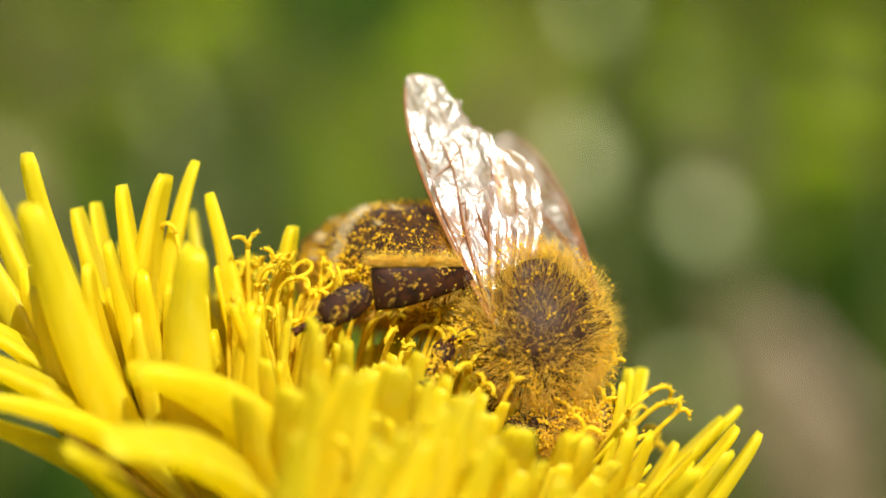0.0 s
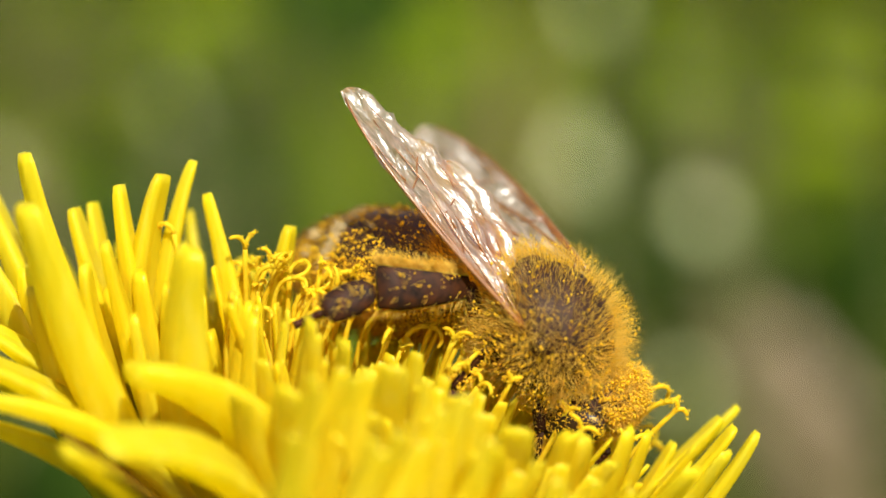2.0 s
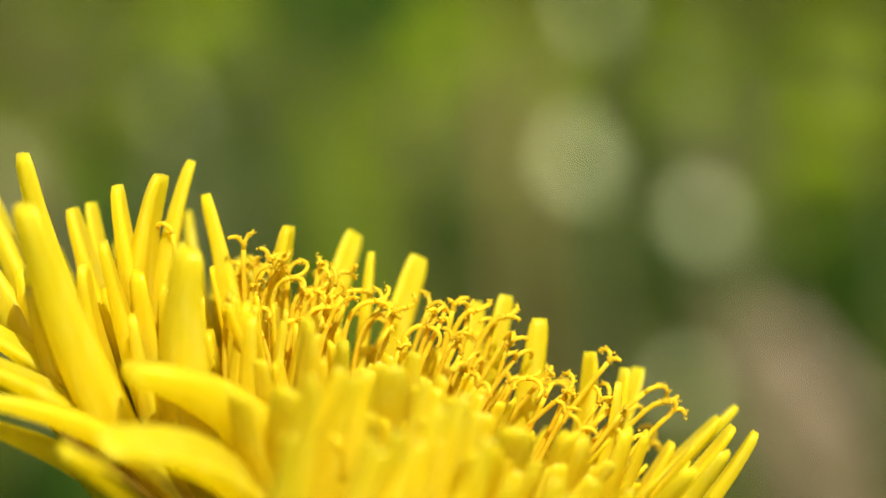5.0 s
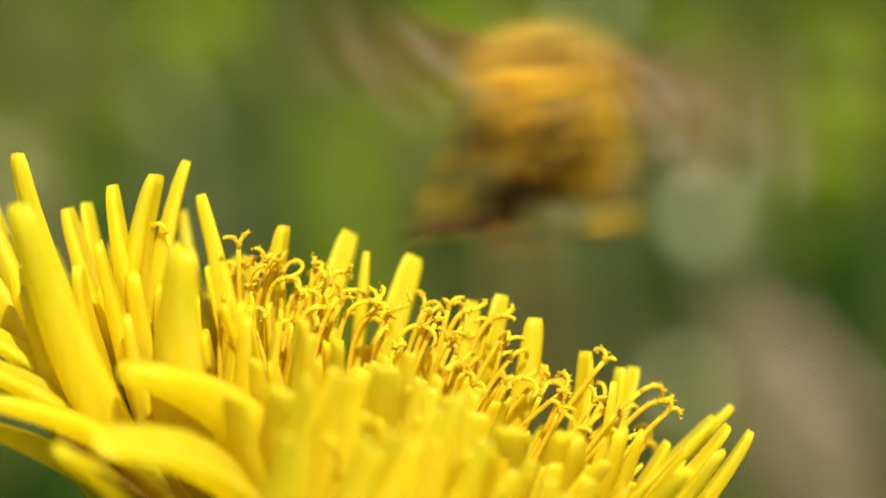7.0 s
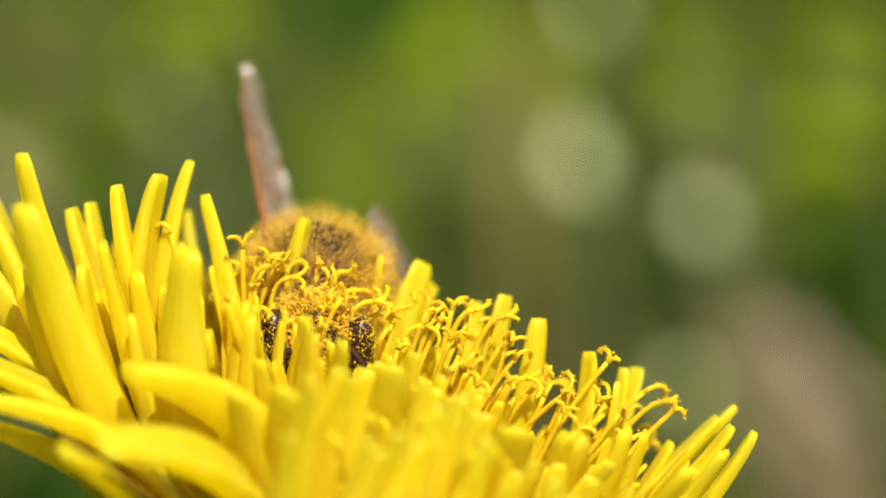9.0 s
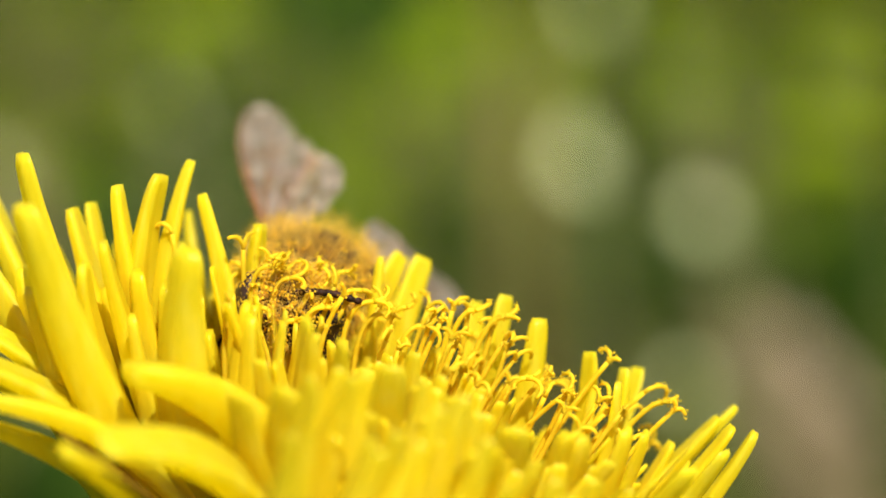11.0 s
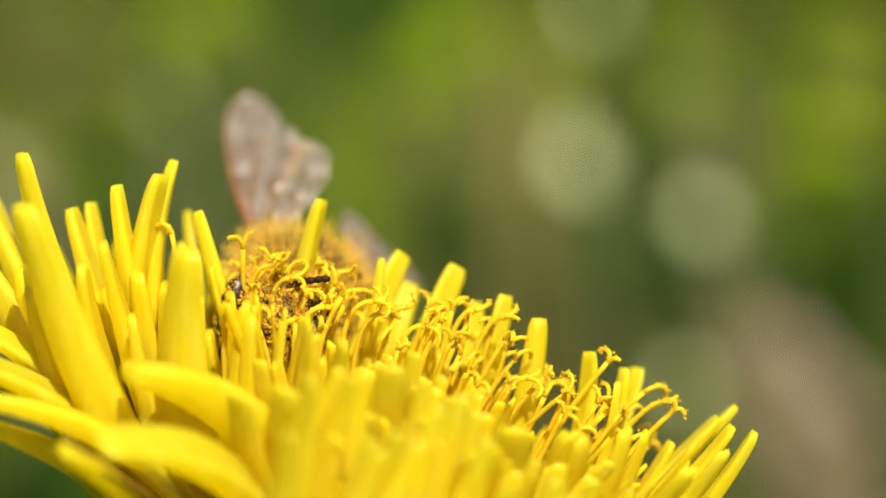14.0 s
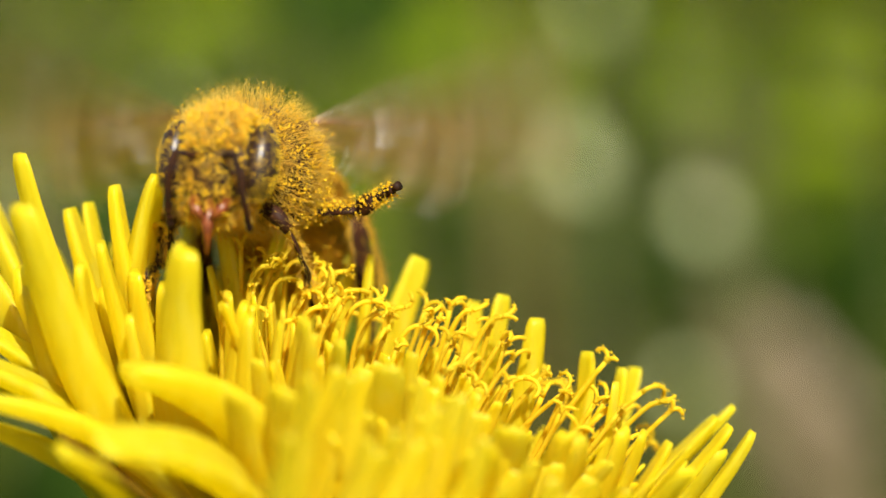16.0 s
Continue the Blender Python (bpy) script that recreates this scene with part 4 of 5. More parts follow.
# chord of the worn forewings along their span: the outer margin is frayed in steps, each wing in its own way
WORN = {-1: ([0, 0.12, 0.24, 0.36, 0.47, 0.56, 0.62, 0.66, 0.69, 0.71, 0.725, 0.745, 0.78, 0.83, 0.855, 0.87, 0.90, 0.94, 0.97, 0.985, 1.0],
             [0.15, 0.6, 1.2, 1.75, 2.3, 2.72, 2.8, 2.65, 2.62, 2.45, 2.46, 2.12, 2.05, 1.92, 1.95, 1.62, 1.55, 1.32, 1.02, 0.8, 0.25]),
        1: ([0, 0.12, 0.24, 0.36, 0.47, 0.56, 0.61, 0.64, 0.67, 0.69, 0.75, 0.78, 0.80, 0.85, 0.88, 0.90, 0.95, 0.98, 1.0],
            [0.15, 0.6, 1.2, 1.75, 2.3, 2.70, 2.74, 2.55, 2.56, 2.3, 2.2, 2.22, 2.0, 1.85, 1.6, 1.62, 1.2, 0.85, 0.25])}


def fore_trail(s, sgn=-1):
    return fore_lead(s) - float(np.interp(s, *WORN[sgn])) + 0.035 * math.sin(s * 71) * (0.55 < s < 0.97)


def hind_lead(s):
    return -0.2 - 1.75 * s ** 1.1


def hind_trail(s):
    c = 0.2 + 1.45 * math.sin(min(1.0, s * 1.02) * math.pi * 0.86) ** 0.8 + 0.03 * math.sin(s * 47)
    return hind_lead(s) - c * (1 if s < 0.85 else math.sqrt(max(0.003, 1 - ((s - 0.85) / 0.15) ** 2)))


FORE_LONG, HIND_LONG = 9.8, 6.2


def make_wing(sgn):
    wing = part("wing", wing_grid(FORE_LONG, fore_lead, lambda s: fore_trail(s, sgn), 0.0, sgn, 110, 18), WING, bee, "clear veined amber-tinted wing")
    back = wing_grid(HIND_LONG, hind_lead, hind_trail, 0.35, sgn)
    part("hindwing", (back[0] + np.array((0, 0, -0.06)), back[1]), WING, wing, "smaller clear hind wing")

    def on(s, c):
        return (fore_lead(s) * (1 - c) + fore_trail(s, sgn) * c, sgn * FORE_LONG * s, 0.04)

    def line(a, b, c0, c1, r0, r1, n=10):
        return tube([on(a + (b - a) * q, c0 + (c1 - c0) * q) for q in np.linspace(0, 1, n)], np.linspace(r0, r1, n), 5)
    veins = [line(0, 0.97, 0.0, 0.0, 0.11, 0.035, 20), line(0, 0.62, 0.10, 0.09, 0.07, 0.035), line(0, 0.86, 0.3, 0.42, 0.06, 0.02, 14), line(0.02, 0.7, 0.75, 0.88, 0.055, 0.02, 12),
             line(0.3, 0.36, 0.1, 0.42, 0.03, 0.03), line(0.4, 0.9, 0.42, 0.66, 0.03, 0.015), line(0.46, 0.5, 0.38, 0.85, 0.03, 0.03), line(0.58, 0.62, 0.1, 0.38, 0.03, 0.03),
             line(0.62, 0.86, 0.12, 0.08, 0.04, 0.02), line(0.62, 0.68, 0.36, 0.62, 0.028, 0.028), line(0.3, 0.5, 0.78, 0.5, 0.028, 0.028)]
    hv = [tube([(hind_lead(s), sgn * (0.35 + (HIND_LONG - 0.35) * s), -0.02) for s in np.linspace(0, 0.95, 12)], np.linspace(0.06, 0.02, 12), 5),
          tube([(hind_lead(s) * 0.55 + hind_trail(s) * 0.45, sgn * (0.35 + (HIND_LONG - 0.35) * s), -0.03) for s in np.linspace(0, 0.8, 10)], np.linspace(0.04, 0.015, 10), 5)]
    part("vein", join(*veins, *hv), VEIN, wing, "brown branching wing veins")
    return wing


def make_leg(sgn, joints, thick, name_label):
    """Thigh, shin and foot; the leg's origin is at its hip."""
    j = [np.array((x, sgn * y, z)) for x, y, z in joints]
    o = j[0]
    leg = part("leg", tube([j[0] - o, (j[0] + j[1]) / 2 - o + np.array((0, sgn * 0.1, 0.1)), j[1] - o], [thick[0], thick[0] * 1.15, thick[0] * 0.8], 10), LEGSKIN, bee, name_label, at=Matrix.Translation(Vector(o) * MM))
    a, b, c = j[1] - o, j[2] - o, j[3] - o
    JOINTS[sgn, len([k for k in JOINTS if k[0] == sgn])] = (tuple(a), tuple(b))
    part("tibia", tube([a, a * 0.7 + b * 0.3, a * 0.25 + b * 0.75, b], [thick[1] * 0.55, thick[1] * 0.85, thick[1] * 1.15, thick[1] * 1.05], 12, side=(0.2, 0.1, 1), flat=0.32), LEGSKIN, leg)
    broad = thick[1] > 0.5
    q = [b + (c - b) * s for s in ((0.03, 0.66, 0.74, 0.82, 0.9, 1.0) if broad else (0, 0.4, 0.55, 0.7, 0.85, 1.0))]
    foot = [tube([q[0] + (q[1] - q[0]) * h for h in (0, 0.12, 0.45, 0.85, 1)], [thick[2] * h for h in ((0.3, 0.75, 1.0, 0.85, 0.5) if broad else (0.9, 1.0, 1.15, 0.9, 0.7))], 10, side=(0.2, 0.1, 1), flat=0.35 if broad else 0.5)]
    for k in range(1, 5):
        foot.append(tube([q[k], q[k + 1]], [thick[2] * (0.2 if broad else 0.35), thick[2] * (0.27 if broad else 0.5)], 7))
    part("tarsus", join(*foot), LEGSKIN, leg)
    pts, ways = [], []
    for s, (x, y, r) in [(s, seg) for seg in ((j[0] - o, a, thick[0]), (a, b, thick[1]), (b, b + (c - b) * 0.85, thick[2])) for s in np.linspace(0.05, 0.98, 85 if thick[1] > 0.5 else 130)]:
        d = unit(np.cross(y - x, brng.normal(size=3)))
        pts.append(x + (y - x) * s + d * r * 0.6), ways.append(d + unit(y - x) * 0.8)
    part("hair", hairs(pts, ways, brng.uniform(0.2, 0.55, len(pts)), 0.007, 0.2, brng), FUR, leg, "fringe of golden bristles", kind="stuff")
    if thick[1] > 0.5:
        edge = np.array((0.2, 0.1 * sgn, 1.0)) - np.dot((0.2, 0.1 * sgn, 1.0), unit(b - a)) * unit(b - a)
        edge = unit(edge)
        ts = brng.uniform(0, 1, 900)
        sides = np.where(brng.random(900) < 0.85, 1.0, -1.0)[:, None]
        roots = a + np.outer(ts, b - a) + sides * edge * (thick[1] * (0.5 + 0.6 * ts))[:, None]
        part("fringe", hairs(roots, sides * edge + unit(b - a) * 0.7 + brng.normal(0, 0.3, (900, 3)), brng.uniform(0.35, 0.75, 900), 0.009, 0.3, brng), FUR, leg, "golden fringe of bristles", kind="stuff")
    m = 1000 if 0.35 < thick[1] < 0.5 else 420
    k = brng.integers(0, len(pts), m)
    part("pollen", grains(np.array(pts)[k] + brng.normal(0, 0.08, (m, 3)), brng.uniform(0.014, 0.034, m) * (m / 420) ** 0.5), DUST, leg, kind="stuff")
    return leg


thorax = make_thorax()
abdomen = make_abdomen()
head = make_head()
WING_ROOT = {1: Vector((-0.25, 1.70, 1.22)) * MM, -1: Vector((-0.25, -1.70, 1.22)) * MM}
wings = {s: make_wing(s) for s in (1, -1)}
legs, JOINTS = {}, {}
for s in (1, -1):
    part("tegula", ball(0.42, 0.3, 0.36, (0.5, s * 1.85, 1.05), 12, 9), LEGSKIN, bee, "small dark shoulder plate")
    legs[s, 0] = make_leg(s, [(1.3, 0.9, -1.5), (2.1, 2.0, -1.7), (2.7, 2.3, -3.4), (3.2, 2.2, -5.0)], (0.26, 0.26, 0.2), "slim dark front leg")
    legs[s, 1] = make_leg(s, [(0.0, 1.2, -1.6), (-0.5, 2.7, -1.3), (-0.9, 3.0, -3.3), (-0.6, 3.2, -5.2)], (0.30, 0.38, 0.34), "dark middle leg dusted with orange pollen")
    legs[s, 2] = make_leg(s, [(-1.3, 1.1, -1.3), (-2.6, 2.8, 0.1), (-5.5, 3.0, -0.8), (-7.7, 2.8, -2.7)], (0.30, 0.66, 0.58), "broad dark hind leg edged with golden bristles")


# ---- what moves ----
def stand(place, nose, back):
    """The bee's pose on the stage by its place, the way of its nose and the way its back faces, each as u, v, w."""
    x = Vector((nose[0], nose[2], nose[1])).normalized()
    z = Vector((back[0], back[2], back[1]))
    z = (z - z.dot(x) * x).normalized()
    turn = Matrix((x, z.cross(x), z)).transposed().to_4x4()
    return Matrix.Translation(st(*place)) @ pose(0, 0, 0, -TIP) @ turn


def abdomen_held(body, tail, t=9.0):
    """The abdomen's pose on the bee when its tip points so on the stage."""
    turn = body.to_3x3().normalized().inverted() @ STAGE.to_3x3()
    x = -(turn @ Vector((tail[0], tail[2], tail[1]))).normalized()
    side = float(np.interp(t, [2.6, 3.0], [0.85, 0.0]))
    z = Vector((0.0, 0.0, 1.0)) * (1 - side) + (turn @ Vector((0.1, -0.35, 0.95))) * side
    z = (z - z.dot(x) * x).normalized()
    return Matrix.Translation(WAIST) @ Matrix((x, z.cross(x), z)).transposed().to_4x4()


def wing_held(sgn, body, span, chord):
    """A wing's pose on the bee when its span and the way from front to rear edge point so on the stage."""
    turn = (body.to_3x3().normalized().inverted() @ STAGE.to_3x3())
    s = (turn @ Vector((span[0], span[2], span[1]))).normalized()
    c = turn @ Vector((chord[0], chord[2], chord[1]))
    c = (c - c.dot(s) * s).normalized()
    y, x = s * sgn, -c
    z = x.cross(y)
    return Matrix.Translation(WING_ROOT[sgn]) @ Matrix((x, y, z)).transposed().to_4x4()


def wing_turned(sgn, sweep, lift, twist):
    return Matrix.Translation(WING_ROOT[sgn]) @ pose(0, 0, 0, 0, 0, sgn * sweep) @ pose(0, 0, 0, sgn * lift, 0, 0) @ pose(0, 0, 0, 0, twist, 0)


def leg_held(key, body, knee, shin_end):
    """A leg's pose on the bee that brings its knee and the end of its shin towards two places on the stage."""
    hip = legs[key].matrix_basis.translation.copy()
    back = body.inverted()
    a, b = back @ st(*knee) - hip, back @ st(*shin_end) - hip
    a0, b0 = Vector(JOINTS[key][0]), Vector(JOINTS[key][1])

    def axes(p, q):
        q = q.normalized()
        n = q.cross(p).normalized()
        return Matrix((q, n.cross(q), n)).transposed()
    return Matrix.Translation(hip) @ (axes(a, b) @ axes(a0, b0).inverted()).to_4x4()


# seconds, knee and shin end of the right hind leg on the stage
HIND_LEG = [
    (0, (0.34, -0.25, -2.40), (-2.66, -1.14, -2.60)),
    (0.5, (0.20, -0.34, -2.40), (-2.66, -1.05, -2.60)),
    (1, (0.20, -0.25, -2.40), (-2.75, -1.05, -2.60)),
    (1.5, (0.20, -0.25, -2.40), (-2.57, -0.96, -2.60)),
    (2, (0.29, -0.34, -2.40), (-2.39, -1.05, -2.60)),
    (2.5, (0.82, -0.34, -2.40), (-1.68, -1.41, -2.60)),
    (2.8, (0.82, -0.88, -2.40), (-1.50, -1.86, -2.60)),
    (3, (0.56, -1.06, -2.40), (-1.68, -2.13, -2.60)),
    (3.3, (0.82, -0.88, -2.40), (-1.59, -2.48, -2.60)),
    (3.5, (1.54, -1.06, -2.40), (-1.23, -2.57, -2.60)),
]
# seconds, knee and shin end of the right middle leg on the stage
MID_LEG = [
    (0, (0.79, -1.45, -2.20), (-0.22, -2.94, -2.20)),
    (0.5, (0.20, -1.69, -2.20), (-0.79, -2.94, -2.20)),
    (1, (-0.11, -1.78, -2.20), (-1.01, -3.03, -2.20)),
    (1.5, (-0.16, -1.69, -2.20), (-1.15, -2.85, -2.20)),
    (2, (0.56, -2.85, -2.20), (-0.16, -4.65, -2.20)),
    (2.5, (2.17, -3.21, -2.20), (1.27, -5.01, -2.20)),
    (2.8, (2.08, -3.75, -2.20), (1.36, -5.37, -2.20)),
    (3, (2.53, -3.21, -2.20), (1.90, -4.65, -2.20)),
    (3.3, (4.33, -2.32, -2.20), (4.51, -4.29, -2.20)),
    (3.5, (2.62, -3.57, -2.20), (3.70, -4.47, -2.20)),
]
# knee and shin end of the hind legs as they trail in flight
TRAILING = {6.9: ((10.68, 2.19, 10.00), (8.93, -0.49, 8.00)), 7.0: ((2.40, 2.19, 10.00), (0.83, -0.49, 8.00)), 7.1: ((-0.29, 2.19, 10.00), (-1.80, -0.49, 8.00))}
# seconds, place on the stage, ways of nose and back, and way of the abdomen's tip
BEE_WAY = [
    (0, (2.99, -2.66, -0.11), (0.33, -0.91, -0.24), (0.36, 0.27, -0.89), (-0.87, 0.12, 0.47)),
    (0.3, (2.89, -2.25, -0.12), (0.21, -0.94, -0.26), (0.18, 0.32, -0.93), (-0.90, -0.09, 0.43)),
    (0.5, (2.83, -2.67, -0.11), (0.24, -0.91, -0.33), (0.02, 0.29, -0.96), (-0.87, 0.04, 0.50)),
    (1, (2.64, -2.45, -0.11), (0.36, -0.86, -0.37), (0.23, 0.30, -0.93), (-0.81, 0.08, 0.58)),
    (1.2, (2.98, -2.06, -0.12), (0.23, -0.88, -0.42), (0.13, 0.38, -0.92), (-0.91, -0.10, 0.40)),
    (1.5, (2.67, -2.06, -0.11), (0.47, -0.80, -0.37), (0.27, 0.29, -0.92), (-0.81, -0.04, 0.59)),
    (2, (3.35, -2.57, -0.10), (0.74, -0.65, -0.16), (0.43, 0.55, -0.72), (-0.83, 0.20, 0.51)),
    (2.5, (4.58, -2.98, -0.10), (0.63, -0.77, 0.03), (0.72, 0.32, -0.62), (-0.85, 0.21, 0.49)),
    (2.8, (4.87, -2.99, -0.12), (0.80, -0.59, 0.10), (0.69, 0.37, -0.62), (-0.90, 0.37, 0.22)),
    (3, (4.89, -1.82, -0.20), (0.93, -0.36, 0.10), (0.30, 0.88, -0.40), (-0.98, 0.21, 0.00)),
    (3.3, (4.21, -0.68, 0.00), (0.96, -0.08, 0.25), (0.18, 0.90, -0.41), (-0.98, 0.14, -0.05)),
    (3.5, (4.12, -1.00, 0.50), (0.88, -0.08, 0.45), (0.13, 0.85, -0.52), (-0.96, 0.20, 0.04)),
    (3.7, (4.78, -1.12, 0.82), (0.71, -0.28, 0.65), (0.29, 0.83, -0.47), (-0.62, 0.16, -0.77)),
    (3.9, (5.12, -0.96, 5.20), (0.20, -0.15, 0.95), (0.40, 0.88, -0.20), (-0.28, -0.20, -0.93)),
    (4, (4.68, -1.75, 6.40), (0.05, -0.14, 0.99), (0.40, 0.90, -0.10), (-0.10, -0.03, -0.99)),
    (4.2, (7.04, -2.75, 6.40), (0.05, -0.14, 0.99), (0.40, 0.90, -0.10), (-0.10, -0.04, -0.99)),
    (4.24, (7.04, -2.75, 6.40), (0.05, -0.14, 0.99), (0.40, 0.90, -0.10), (-0.10, -0.04, -0.99)),
    (4.5, (9.85, 1.92, 12.00), (0.30, 0.20, 0.90), (0.30, 0.92, -0.10), (-0.20, -0.40, -0.85)),
    (4.9, (28.11, 13.63, 30.00), (0.80, 0.20, 0.60), (0.00, 1.00, 0.00), (-0.70, -0.40, -0.50)),
    (5.3, (49.83, 25.82, 40.00), (1.00, 0.20, -0.10), (0.00, 1.00, 0.00), (-0.90, -0.40, 0.00)),
    (5.8, (51.71, 20.00, 38.00), (0.10, 0.00, -1.00), (0.00, 1.00, 0.00), (0.00, -0.40, 0.90)),
    (6.3, (30.78, 7.98, 22.00), (-0.80, -0.10, -0.60), (0.00, 1.00, 0.00), (0.70, -0.40, 0.50)),
    (6.8, (18.87, 6.41, 16.00), (-0.40, -0.10, -0.90), (0.00, 1.00, 0.00), (0.30, -0.50, 0.80)),
    (6.9, (12.78, 7.00, 15.00), (-0.30, -0.20, -0.90), (0.00, 1.00, -0.10), (0.25, -0.35, 0.85)),
    (7, (3.60, 5.75, 9.00), (-0.25, -0.20, -0.95), (0.10, 1.00, -0.20), (0.15, -0.30, 0.93)),
    (7.1, (0.49, 5.08, 8.00), (-0.15, -0.20, -0.95), (0.10, 1.00, -0.20), (0.10, -0.35, 0.90)),
    (7.2, (-2.95, 4.08, 6.00), (-0.10, -0.15, -0.97), (0.15, 0.95, -0.20), (0.15, -0.45, 0.87)),
    (7.3, (-6.61, 3.48, 6.00), (0.00, -0.20, -0.97), (0.00, 0.97, -0.20), (0.00, -0.45, 0.87)),
    (7.4, (-10.16, 5.69, 5.00), (0.30, -0.15, -0.93), (0.00, 0.97, -0.20), (-0.55, -0.20, 0.80)),
    (7.5, (-9.98, 7.86, 3.00), (0.25, -0.22, -0.94), (0.00, 0.95, -0.25), (-0.55, -0.25, 0.80)),
    (7.6, (-10.91, 4.27, 8.00), (0.10, -0.60, -0.80), (0.00, 0.80, -0.60), (-0.05, 0.45, 0.90)),
    (7.7, (-10.00, 2.65, 8.00), (0.10, -0.50, -0.85), (0.00, 0.85, -0.50), (-0.10, 0.20, 0.95)),
    (7.8, (-8.59, 3.09, 6.00), (0.20, -0.30, -0.93), (0.05, 0.94, -0.33), (-0.45, 0.05, 0.88)),
    (8, (-7.45, 2.35, 6.00), (0.14, -0.42, -0.90), (0.12, 0.86, -0.46), (-0.34, 0.33, 0.86)),
    (8.2, (-6.21, 2.30, 6.00), (0.15, -0.45, -0.88), (0.10, 0.85, -0.48), (-0.40, 0.10, 0.90)),
    (8.5, (-4.38, 1.43, 5.00), (0.20, -0.55, -0.81), (0.12, 0.80, -0.56), (-0.40, -0.30, 0.85)),
    (9, (-4.28, -1.22, 3.00), (0.05, -0.40, -0.90), (0.10, 0.90, -0.40), (-0.30, -0.40, 0.90)),
    (11.5, (-4.57, -1.29, 4.00), (-0.12, -0.07, -0.98), (0.28, 0.94, -0.10), (-0.10, -0.45, 0.90)),
    (12.5, (-4.57, -1.19, 4.00), (-0.12, -0.07, -0.98), (0.28, 0.94, -0.10), (0.00, -0.45, 0.90)),
    (13, (-4.86, -1.29, 4.00), (-0.12, -0.07, -0.98), (0.28, 0.94, -0.10), (0.00, -0.45, 0.90)),
    (14.5, (-5.05, -1.48, 4.00), (-0.12, -0.07, -0.98), (0.28, 0.94, -0.10), (0.00, -0.45, 0.90)),
    (15.5, (-5.14, -1.29, 4.00), (-0.12, -0.07, -0.98), (0.28, 0.94, -0.10), (0.00, -0.45, 0.90)),
    (15.65, (-5.14, -1.22, 4.00), (-0.12, -0.07, -0.98), (0.28, 0.94, -0.10), (0.00, -0.45, 0.90)),
    (15.8, (-6.00, 1.07, 3.00), (-0.20, -0.05, -0.97), (0.20, 0.96, -0.10), (0.20, -0.45, 0.87)),
    (15.95, (-6.46, 2.78, 1.00), (-0.20, 0.12, -0.97), (0.10, 0.98, 0.12), (0.25, -0.45, 0.85)),
    (16, (-6.42, 2.80, 0.50), (-0.20, 0.14, -0.97), (0.08, 0.98, 0.14), (0.25, -0.45, 0.85)),
]
